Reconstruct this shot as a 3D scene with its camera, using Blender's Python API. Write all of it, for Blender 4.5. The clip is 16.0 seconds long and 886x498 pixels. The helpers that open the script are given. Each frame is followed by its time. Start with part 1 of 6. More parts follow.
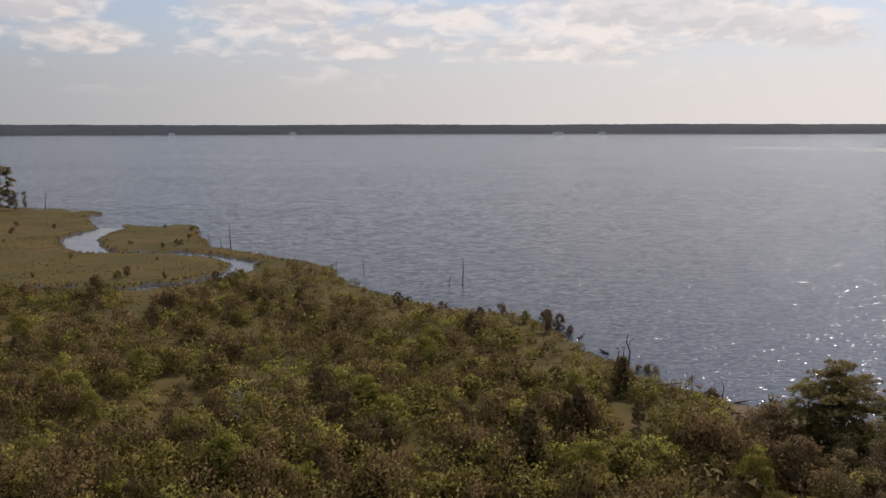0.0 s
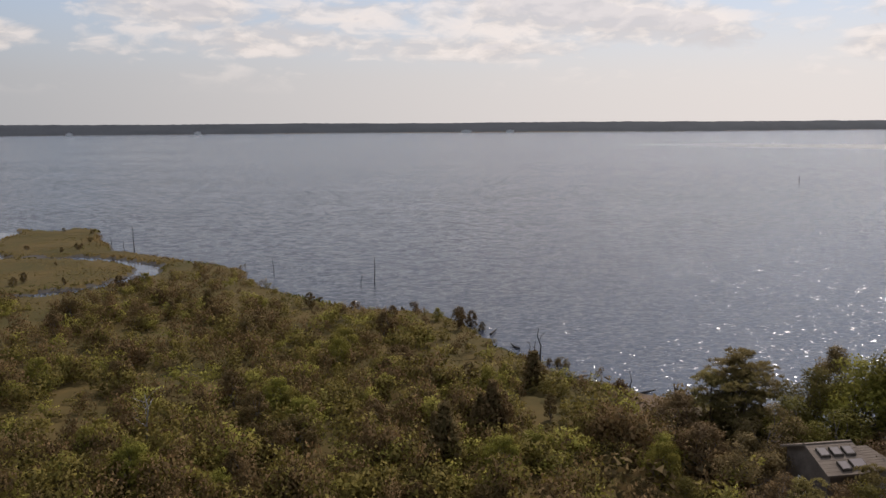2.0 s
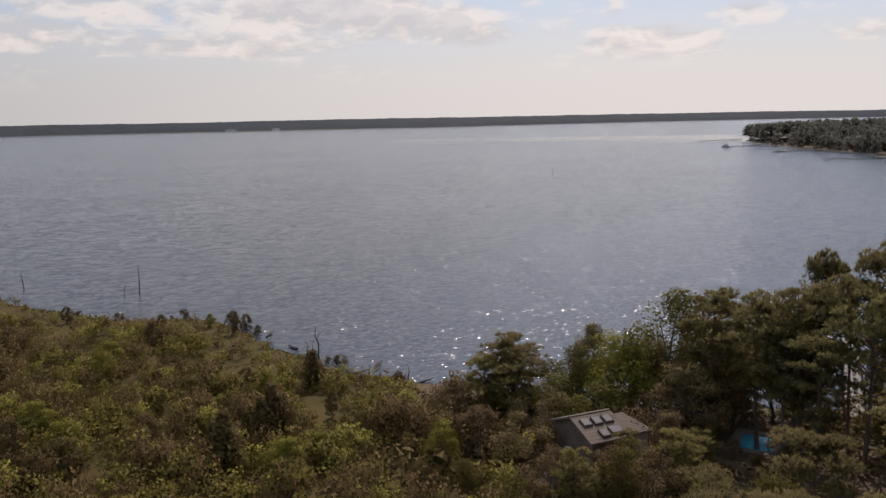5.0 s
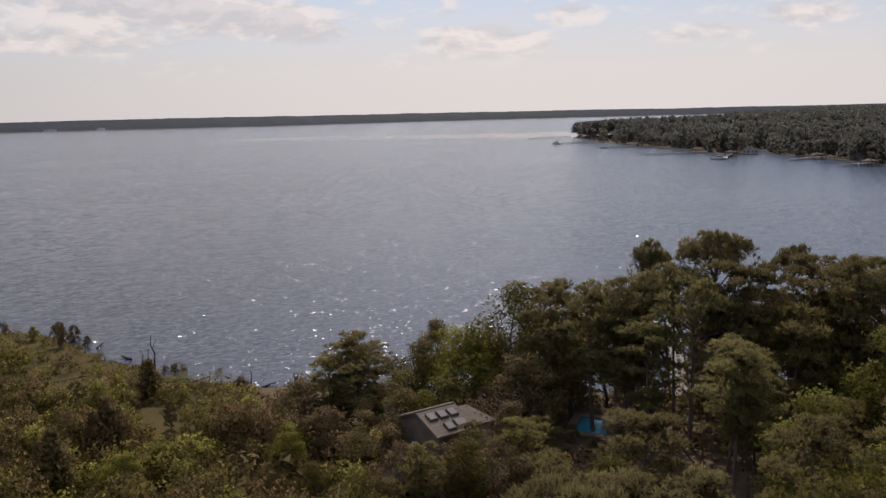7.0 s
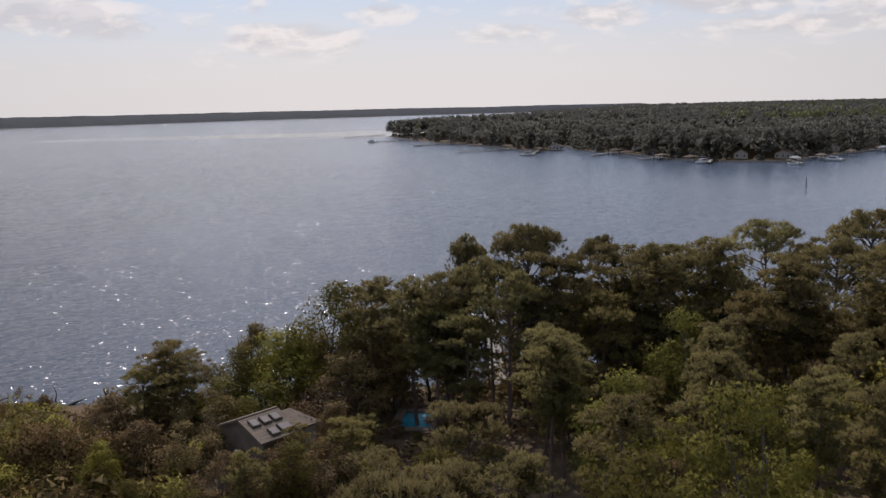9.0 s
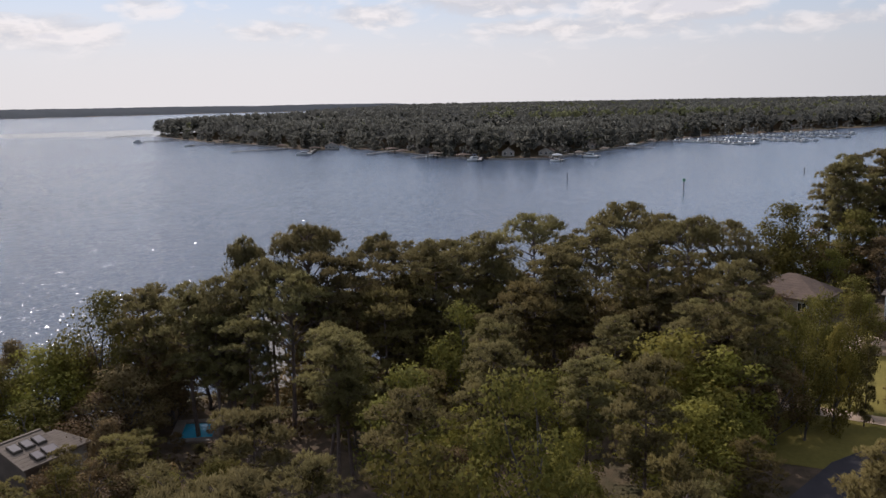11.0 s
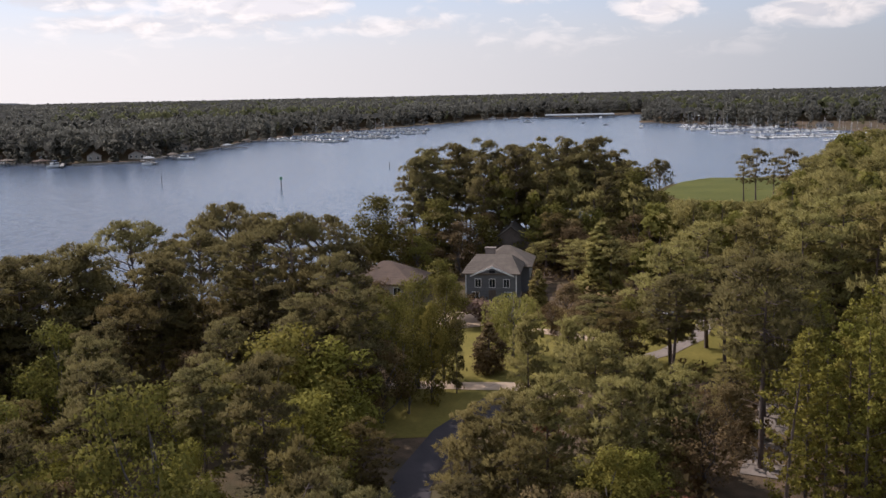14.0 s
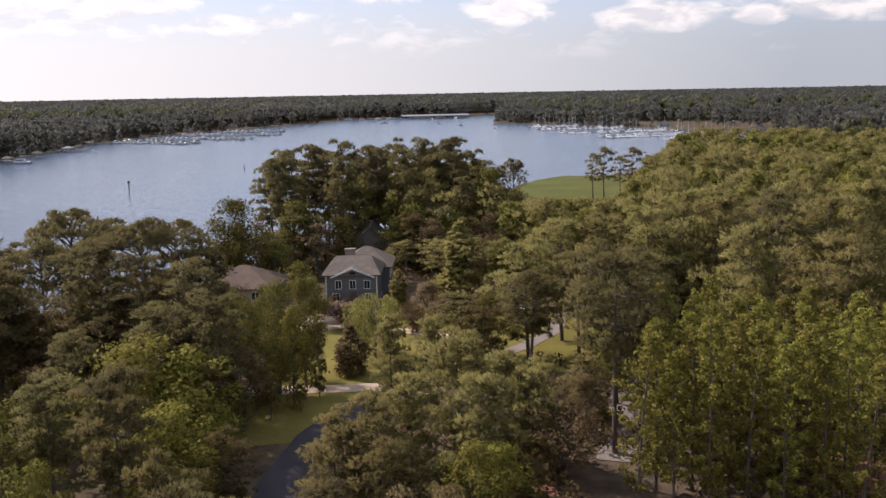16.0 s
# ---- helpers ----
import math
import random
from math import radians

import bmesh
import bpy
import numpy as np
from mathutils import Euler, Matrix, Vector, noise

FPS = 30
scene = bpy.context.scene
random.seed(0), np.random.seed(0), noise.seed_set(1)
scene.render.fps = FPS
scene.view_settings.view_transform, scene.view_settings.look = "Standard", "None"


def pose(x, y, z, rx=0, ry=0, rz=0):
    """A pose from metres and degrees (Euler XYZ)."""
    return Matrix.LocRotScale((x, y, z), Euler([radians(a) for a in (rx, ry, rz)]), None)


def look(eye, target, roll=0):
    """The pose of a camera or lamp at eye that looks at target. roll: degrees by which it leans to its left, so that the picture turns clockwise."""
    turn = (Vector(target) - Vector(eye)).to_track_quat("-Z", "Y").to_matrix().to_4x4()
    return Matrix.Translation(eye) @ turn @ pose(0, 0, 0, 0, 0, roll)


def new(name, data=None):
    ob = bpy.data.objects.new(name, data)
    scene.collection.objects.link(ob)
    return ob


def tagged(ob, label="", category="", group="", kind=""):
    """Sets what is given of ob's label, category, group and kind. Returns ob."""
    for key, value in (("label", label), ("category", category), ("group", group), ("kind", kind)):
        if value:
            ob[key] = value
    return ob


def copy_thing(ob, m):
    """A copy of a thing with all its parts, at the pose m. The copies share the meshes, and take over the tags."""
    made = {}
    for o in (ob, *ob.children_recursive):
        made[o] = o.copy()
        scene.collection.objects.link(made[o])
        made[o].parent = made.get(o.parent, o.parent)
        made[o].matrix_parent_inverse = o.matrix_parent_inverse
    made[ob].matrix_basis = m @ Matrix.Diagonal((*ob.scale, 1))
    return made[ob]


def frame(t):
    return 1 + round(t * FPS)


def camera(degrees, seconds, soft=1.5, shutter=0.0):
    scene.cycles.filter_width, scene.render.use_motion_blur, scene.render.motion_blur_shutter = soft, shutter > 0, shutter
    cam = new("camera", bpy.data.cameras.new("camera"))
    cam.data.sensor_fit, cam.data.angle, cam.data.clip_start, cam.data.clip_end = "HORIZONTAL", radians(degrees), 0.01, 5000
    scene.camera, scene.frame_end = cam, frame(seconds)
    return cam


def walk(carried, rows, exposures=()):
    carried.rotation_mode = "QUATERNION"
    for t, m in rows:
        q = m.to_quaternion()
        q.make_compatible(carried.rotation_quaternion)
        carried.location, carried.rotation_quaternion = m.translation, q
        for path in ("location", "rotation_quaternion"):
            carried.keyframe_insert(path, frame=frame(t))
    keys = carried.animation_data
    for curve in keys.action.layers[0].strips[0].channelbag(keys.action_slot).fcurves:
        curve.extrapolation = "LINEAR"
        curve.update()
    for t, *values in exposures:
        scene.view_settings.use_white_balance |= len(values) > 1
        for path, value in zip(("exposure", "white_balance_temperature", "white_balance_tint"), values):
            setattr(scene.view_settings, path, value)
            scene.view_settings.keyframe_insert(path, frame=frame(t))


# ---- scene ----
# ---- camera: a drone that hangs still and turns to its right ----
EYE_Z = 34.0
TURN = [  # seconds, heading clockwise from +y, tilt, lean
    (0.0, -0.00, -8.10, -0.06),
    (0.5, 0.27, -8.10, 0.08),
    (1.0, 1.69, -8.13, -0.10),
    (1.5, 3.75, -8.18, -0.27),
    (2.0, 5.83, -8.21, -0.30),
    (2.5, 7.47, -8.23, -0.37),
    (3.0, 9.49, -8.27, -0.47),
    (3.5, 12.03, -8.31, -0.58),
    (4.0, 14.78, -8.36, -0.82),
    (4.5, 17.71, -8.44, -1.00),
    (7.0, 31.12, -8.83, -1.20),
    (7.5, 33.26, -8.90, -1.33),
    (8.0, 36.55, -9.01, -1.29),
    (8.5, 39.71, -9.09, -1.34),
    (11.0, 57.47, -9.51, -1.01),
    (11.5, 61.06, -9.62, -0.96),
    (12.0, 65.27, -9.69, -0.97),
    (12.5, 69.34, -9.74, -1.07),
    (13.0, 73.73, -9.82, -1.14),
    (13.5, 78.74, -9.91, -1.15),
    (14.0, 83.26, -9.99, -1.19),
    (14.5, 87.27, -10.06, -1.15),
    (15.0, 91.04, -10.11, -1.12),
    (15.5, 92.36, -10.12, -1.11),
    (16.0, 92.53, -10.12, -1.04),
]


def bearing(az, d, z=0.0):
    """A place at heading az (degrees clockwise from +y) and distance d from the drone's foot."""
    return Vector((d * math.sin(radians(az)), d * math.cos(radians(az)), z))


cam = camera(53.5, 16.0, soft=1.5)
walk(cam, [(t, pose(0, 0, EYE_Z, 0, 0, -yaw) @ pose(0, 0, 0, 90 + pitch) @ pose(0, 0, 0, 0, 0, roll)) for t, yaw, pitch, roll in TURN],
     exposures=[(0.0, 0.10, 6400, 16.5), (7.0, -0.02, 6350, 18), (11.0, 0.10, 6000, 17), (13.0, 0.23, 6050, 18), (16.0, 0.58, 6140, 20)])

# ---- sky and sun ----
SUN_AZ, SUN_EL = 31.5, 46.0
world = bpy.data.worlds.new("sky")
scene.world = world
world.use_nodes = True


class Nodes:
    """A short way to write node trees: n.add(type, inputs by name or index) returns the node."""

    def __init__(self, tree):
        self.tree = tree
        tree.nodes.clear()

    def add(self, kind, ins=None, operation=""):
        node = self.tree.nodes.new(kind)
        if operation:
            node.operation = operation
        for key, value in (ins or {}).items():
            if isinstance(value, bpy.types.NodeSocket):
                self.tree.links.new(value, node.inputs[key])
            elif isinstance(value, bpy.types.Node):
                self.tree.links.new(value.outputs[0], node.inputs[key])
            else:
                node.inputs[key].default_value = value
        return node

    def math(self, op, a, b=0.0, c=0.0, clamp=False):
        node = self.add("ShaderNodeMath", {0: a, 1: b, 2: c}, operation=op)
        node.use_clamp = clamp
        return node

    def ramp(self, fac, *stops):
        node = self.add("ShaderNodeValToRGB", {0: fac})
        e = node.color_ramp.elements
        while len(e) < len(stops):
            e.new(0.5)
        for el, (p, c) in zip(e, stops):
            el.position = p
            el.color = (*c, 1) if isinstance(c, tuple) else (c, c, c, 1)
        return node

    def mix(self, fac, a, b, blend="MIX"):
        node = self.add("ShaderNodeMix")
        node.data_type, node.blend_type = "RGBA", blend
        for i, v in ((0, fac), (6, a), (7, b)):
            if isinstance(v, bpy.types.Node):
                v = v.outputs[2] if v.bl_idname == "ShaderNodeMix" else v.outputs[0]
            if isinstance(v, bpy.types.NodeSocket):
                self.tree.links.new(v, node.inputs[i])
            else:
                node.inputs[i].default_value = (*v, 1) if isinstance(v, tuple) else v
        return node.outputs[2]

    def noise(self, vector, scale, detail=3.0, rough=0.55, distortion=0.0):
        return self.add("ShaderNodeTexNoise", {"Vector": vector, "Scale": scale, "Detail": detail, "Roughness": rough,
                                               "Distortion": distortion})


CLOUDS = [  # heading, height, half width, half height in degrees: the banks and gaps of broken cumulus low over the water
    (-25.0, 7.4, 5.0, 1.5, 1.0), (-22.0, 5.2, 3.6, 0.9, 0.9), (-27.5, 5.2, 1.8, 0.6, 0.7), (-11.0, 6.9, 4.4, 1.4, 1.0), (-6.0, 5.0, 5.5, 1.0, 0.8), (1.5, 6.9, 4.6, 0.9, 0.8),
    (12.0, 7.0, 8.0, 1.7, 1.1), (18.5, 6.0, 5.0, 1.2, 1.0), (9.0, 4.6, 7.5, 0.8, 0.7), (22.5, 4.9, 3.0, 0.7, 0.7), (34.0, 4.4, 3.6, 1.0, 0.8), (39.5, 6.0, 2.0, 0.8, 0.8),
    (53.5, 5.4, 2.4, 0.7, 0.7), (47.0, 4.5, 3.5, 0.6, 0.5), (62.0, 7.0, 6.5, 1.6, 1.1), (71.5, 6.2, 5.5, 1.5, 1.05), (66.0, 4.4, 7.0, 0.7, 0.7), (80.0, 4.3, 3.5, 0.6, 0.6),
    (97.0, 5.3, 2.6, 1.0, 0.95), (88.5, 6.3, 4.0, 0.9, 0.8), (106.0, 4.4, 3.4, 0.9, 1.0), (112.3, 4.2, 1.5, 0.5, 0.9), (117.0, 4.9, 3.4, 1.3, 1.0), (105.0, 6.6, 4.0, 0.7, 0.9)]


def build_sky():
    n = Nodes(world.node_tree)
    sky = n.add("ShaderNodeTexSky")
    sky.sky_type, sky.sun_disc = "NISHITA", False
    sky.sun_elevation, sky.sun_rotation = radians(SUN_EL), radians(SUN_AZ)
    sky.air_density, sky.dust_density, sky.ozone_density = 1.0, 1.0, 2.0
    d = n.add("ShaderNodeTexCoord").outputs["Generated"]
    xyz = n.add("ShaderNodeSeparateXYZ", {0: d})
    up = n.math("MAXIMUM", xyz.outputs[2], 0.0)
    az = n.math("MULTIPLY", n.math("ARCTAN2", xyz.outputs[0], xyz.outputs[1]), 57.2958)
    el = n.math("MULTIPLY", n.math("ARCSINE", xyz.outputs[2]), 57.2958)
    bank = None
    for a, e, wide, high, k in CLOUDS:
        p = n.math("POWER", n.math("MULTIPLY_ADD", az, 1 / wide, -a / wide), 2.0)
        q = n.math("MULTIPLY_ADD", el, 1 / high, -e / high)
        fall = n.math("MULTIPLY_ADD", n.math("MULTIPLY_ADD", q, q, p), -0.5 * k, k, clamp=True)
        bank = fall if bank is None else n.math("SMOOTH_MAX", bank, fall, 0.15)
    # higher up the same broken cloud goes on
    bank = n.math("MAXIMUM", bank, n.add("ShaderNodeMapRange", {"Value": el, "From Min": 8.0, "From Max": 13.0, "To Min": 0.0, "To Max": 0.55}).outputs[0])

    # cumulus: billows a few degrees wide, flatter than they are broad, lit from above
    def billow(lift):
        co = n.add("ShaderNodeMapping", {0: d, 1: (0.31, 0.17, lift), 3: (1.0, 1.0, 2.6)})
        return n.math("ADD", n.math("MULTIPLY", n.noise(co, 9.0, 2.0, 0.5), 0.5), n.math("MULTIPLY", n.noise(co, 26.0, 5.0, 0.55, 0.5), 0.5))
    body, above = billow(0.0), billow(0.03)
    dense = n.math("MULTIPLY_ADD", n.math("SUBTRACT", body, 0.5), 2.6, bank)
    cover = n.ramp(dense, (0.2, 0.0), (0.5, 0.66), (0.88, 1.0))
    core = n.ramp(dense, (0.85, 0.0), (1.25, 0.55))
    shade = n.math("MULTIPLY_ADD", n.math("SUBTRACT", body, above), 5.0, 0.5)
    # pale haze towards the horizon, warmer and brighter on the sun's side
    sunward = n.add("ShaderNodeVectorMath", {0: d, 1: (math.sin(radians(SUN_AZ + 10)), math.cos(radians(SUN_AZ + 10)), 0.25)}, operation="DOT_PRODUCT")
    glow = n.add("ShaderNodeMapRange", {"Value": sunward.outputs["Value"], "From Min": 0.3, "From Max": 1.0, "To Min": 0.0, "To Max": 1.0})
    lit = n.mix(core, n.ramp(shade, (0.2, (6.2, 6.0, 5.7)), (0.5, (7.5, 7.0, 6.3)), (0.85, (8.8, 8.1, 7.2))), (6.2, 6.05, 5.95))
    haze_colour = n.mix(glow.outputs[0], (3.7, 3.9, 3.9), (7.5, 7.1, 6.45))
    haze = n.ramp(up, (0.0, 0.97), (0.05, 0.85), (0.1, 0.4), (0.135, 0.15), (0.3, 0.03))
    base = n.mix(haze, n.mix(0.6, sky, (4.4, 5.5, 6.7)), haze_colour)
    fade = n.ramp(up, (0.03, 0.0), (0.075, 0.85), (0.15, 0.85), (0.26, 0.45), (0.6, 0.3))
    full = n.mix(n.math("MULTIPLY", cover, fade), base, lit)
    back = n.add("ShaderNodeBackground", {"Color": full, "Strength": n.math("ADD", n.math("MULTIPLY", glow.outputs[0], 0.012), 0.088)})
    n.add("ShaderNodeOutputWorld", {"Surface": back})


build_sky()
sun = new("sun", bpy.data.lights.new("sun", "SUN"))
sun.data.energy, sun.data.angle, sun.data.color = 3.1, radians(0.53), (1.0, 0.93, 0.82)
sun.matrix_world = look(bearing(SUN_AZ, 100, 100 * math.tan(radians(SUN_EL))), (0, 0, 0))


# ---- materials ----
def material(name):
    m = bpy.data.materials.new(name)
    m.use_nodes = True
    return m, Nodes(m.node_tree)


def surface(name, dark, light, scale, rough=0.8, bump=0.3, fine=8.0, metal=0.0, stretch=(1, 1, 1), spread=0.12, specular=0.4):
    """A rough, two-scale surface: wide stains between two colours, fine grain and relief, and a small change from thing to thing."""
    m, n = material(name)
    co = n.add("ShaderNodeMapping", {0: n.add("ShaderNodeTexCoord").outputs["Object"], 3: stretch})
    wide, grain = n.noise(co, scale, 3.0), n.noise(co, scale * fine, 4.0, 0.65)
    fac = n.math("ADD", n.math("MULTIPLY", wide, 0.6), n.math("MULTIPLY", grain, 0.45))
    col = n.mix(n.ramp(fac, (0.38, 0.0), (0.66, 1.0)), dark, light)
    each = n.add("ShaderNodeObjectInfo").outputs["Random"]
    val = n.math("ADD", n.math("MULTIPLY", each, spread * 2), 1.0 - spread)
    hue = n.add("ShaderNodeHueSaturation", {"Color": col, "Value": val})
    b = n.add("ShaderNodeBump", {"Strength": bump, "Distance": 0.05, "Height": grain})
    p = n.add("ShaderNodeBsdfPrincipled", {"Base Color": hue, "Roughness": n.math("ADD", n.math("MULTIPLY", grain, 0.25), rough - 0.12, clamp=True),
                                           "Metallic": metal, "Normal": b, "Specular IOR Level": specular})
    n.add("ShaderNodeOutputMaterial", {"Surface": p})
    return m


def foliage(name, dark, light, tip, patch=0.16, thin=0.35, spread=0.22, gloss=0.06):
    """Leaves: each island takes its own green, patches of crown differ, and light shines through the blades."""
    m, n = material(name)
    co = n.add("ShaderNodeTexCoord").outputs["Object"]
    wide = n.noise(co, patch, 2.0, 0.5)
    leaf = n.add("ShaderNodeNewGeometry").outputs["Random Per Island"]
    each = n.add("ShaderNodeObjectInfo").outputs["Random"]
    col = n.mix(n.ramp(wide, (0.35, 0.0), (0.65, 1.0)), dark, light)
    col = n.mix(n.ramp(leaf, (0.5, 0.0), (1.0, 0.7)), col, tip)
    hue = n.add("ShaderNodeHueSaturation", {"Hue": n.math("ADD", n.math("MULTIPLY", each, 0.024), 0.494),
                                            "Value": n.math("ADD", n.math("MULTIPLY", each, spread * 2), 1.0 - spread), "Color": col})
    p = n.add("ShaderNodeBsdfPrincipled", {"Base Color": hue, "Roughness": 0.75, "Specular IOR Level": gloss})
    t = n.add("ShaderNodeBsdfTranslucent", {"Color": hue})
    n.add("ShaderNodeOutputMaterial", {"Surface": n.add("ShaderNodeMixShader", {0: thin, 1: p, 2: t})})
    return m


def plain(name, colour, rough=0.5, metal=0.0, specular=0.5):
    return surface(name, tuple(c * 0.82 for c in colour), colour, 1.3, rough, 0.08, 9.0, metal, spread=0.06, specular=specular)


def water_material(name, still=1.0):
    m, n = material(name)
    co = n.add("ShaderNodeTexCoord").outputs["Object"]
    # each wavelet is a small tilted facet: its slope comes straight from noise, across the wind more than along it
    turn = n.add("ShaderNodeMapping", {0: co, 2: (0, 0, radians(22)), 3: (0.28, 1.0, 1.0)})
    fine = n.add("ShaderNodeMapping", {0: co, 2: (0, 0, radians(35)), 3: (0.7, 1.0, 1.0)})
    chop, swell, ripple = n.noise(turn, 3.0, 3.0, 0.6, 0.3), n.noise(turn, 1.0, 2.0, 0.5, 0.2), n.noise(fine, 1.4, 1.0, 0.5)
    crest = n.noise(fine, 0.42, 1.0, 0.5)
    lanes = n.noise(n.add("ShaderNodeMapping", {0: co, 2: (0, 0, radians(-15)), 3: (0.35, 1.4, 1.0)}), 0.006, 3.0, 0.55, 0.6)
    # the creek behind the headland lies sheltered, and so does the strip under the near shore
    xyz = n.add("ShaderNodeSeparateXYZ", {0: co})
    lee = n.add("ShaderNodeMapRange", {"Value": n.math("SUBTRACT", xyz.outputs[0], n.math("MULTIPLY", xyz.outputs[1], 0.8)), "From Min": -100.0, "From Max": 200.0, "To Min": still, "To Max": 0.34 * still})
    off = n.add("ShaderNodeVectorMath", {0: co}, operation="LENGTH").outputs["Value"]
    fetch = n.add("ShaderNodeMapRange", {"Value": off, "From Min": 95.0, "From Max": 230.0, "To Min": 0.75, "To Max": 1.0})
    open_water = n.add("ShaderNodeMapRange", {"Value": off, "From Min": 110.0, "From Max": 270.0, "To Min": 0.0, "To Max": 1.0})
    # a slick of smooth water off the headland's point
    slick_co = n.add("ShaderNodeMapping", {0: co, 1: (SLICK.x, SLICK.y, 0.0), 2: (0, 0, radians(36)), 3: (170.0, 420.0, 1.0)})
    slick_co.vector_type = "TEXTURE"
    slick = n.ramp(n.math("ADD", n.add("ShaderNodeVectorMath", {0: slick_co}, operation="LENGTH").outputs["Value"], n.math("MULTIPLY", n.math("SUBTRACT", lanes, 0.5), 1.6)), (0.55, 0.12), (1.0, 1.0))
    calm = n.math("MULTIPLY", n.math("MULTIPLY", n.math("MULTIPLY", n.ramp(lanes, (0.34, 0.62), (0.62, 1.0)), lee), fetch), slick)

    def tilt(node, k):
        half = n.add("ShaderNodeVectorMath", {0: node.outputs["Color"], 1: (0.5, 0.5, 0.5)}, operation="SUBTRACT")
        return n.add("ShaderNodeVectorMath", {0: half, 1: (k, k, 0.0)}, operation="MULTIPLY")

    def facets(a, b, c, e):
        slope = n.add("ShaderNodeVectorMath", {0: tilt(chop, a), 1: tilt(swell, b)}, operation="ADD")
        if c:
            far = n.add("ShaderNodeVectorMath", {0: tilt(crest, e), 3: open_water.outputs[0]}, operation="SCALE")
            slope = n.add("ShaderNodeVectorMath", {0: slope, 1: n.add("ShaderNodeVectorMath", {0: tilt(ripple, c), 1: far}, operation="ADD")}, operation="ADD")
        slope = n.add("ShaderNodeVectorMath", {0: slope, 3: calm}, operation="SCALE")
        return n.add("ShaderNodeVectorMath", {0: n.add("ShaderNodeVectorMath", {0: slope, 1: (0, 0, 1)}, operation="ADD")}, operation="NORMALIZE")

    # paler blue base colour stands in for sky reflected on the sheltered water
    sky_sheen = n.add("ShaderNodeMapRange", {"Value": lee.outputs[0], "From Min": 0.34 * still, "From Max": still, "To Min": 1.0, "To Max": 0.0})
    tone = n.mix(sky_sheen.outputs[0], n.mix(lanes, (0.016, 0.020, 0.033), (0.029, 0.033, 0.048)), (0.080, 0.108, 0.158))
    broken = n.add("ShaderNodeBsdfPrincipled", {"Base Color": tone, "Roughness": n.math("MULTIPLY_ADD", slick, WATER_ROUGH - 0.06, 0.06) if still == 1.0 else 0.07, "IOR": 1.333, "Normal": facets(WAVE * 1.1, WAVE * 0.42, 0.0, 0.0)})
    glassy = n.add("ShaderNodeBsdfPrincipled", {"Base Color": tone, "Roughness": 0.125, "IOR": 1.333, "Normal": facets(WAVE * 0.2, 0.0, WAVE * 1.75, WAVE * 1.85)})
    n.add("ShaderNodeOutputMaterial", {"Surface": n.add("ShaderNodeMixShader", {0: GLITTER, 1: broken, 2: glassy})})
    return m


def ground_material():
    """Leaf litter, bare sand and patchy undergrowth under the trees."""
    m, n = material("woodland_floor")
    co = n.add("ShaderNodeTexCoord").outputs["Object"]
    wide, mid, grain = n.noise(co, 0.05, 3.0), n.noise(co, 0.5, 4.0), n.noise(co, 5.0, 4.0, 0.7)
    col = n.mix(n.ramp(mid, (0.35, 0.0), (0.62, 1.0)), (0.075, 0.055, 0.035), (0.150, 0.100, 0.064))
    col = n.mix(n.ramp(wide, (0.48, 0.0), (0.6, 0.6)), col, (0.07, 0.068, 0.026))
    col = n.mix(n.ramp(grain, (0.5, 0.0), (0.75, 0.5)), col, (0.12, 0.088, 0.055))
    b = n.add("ShaderNodeBump", {"Strength": 0.6, "Distance": 0.15, "Height": grain})
    n.add("ShaderNodeOutputMaterial", {"Surface": n.add("ShaderNodeBsdfPrincipled", {"Base Color": col, "Roughness": 0.95, "Normal": b,
                                                                                   "Specular IOR Level": 0.15})})
    return m


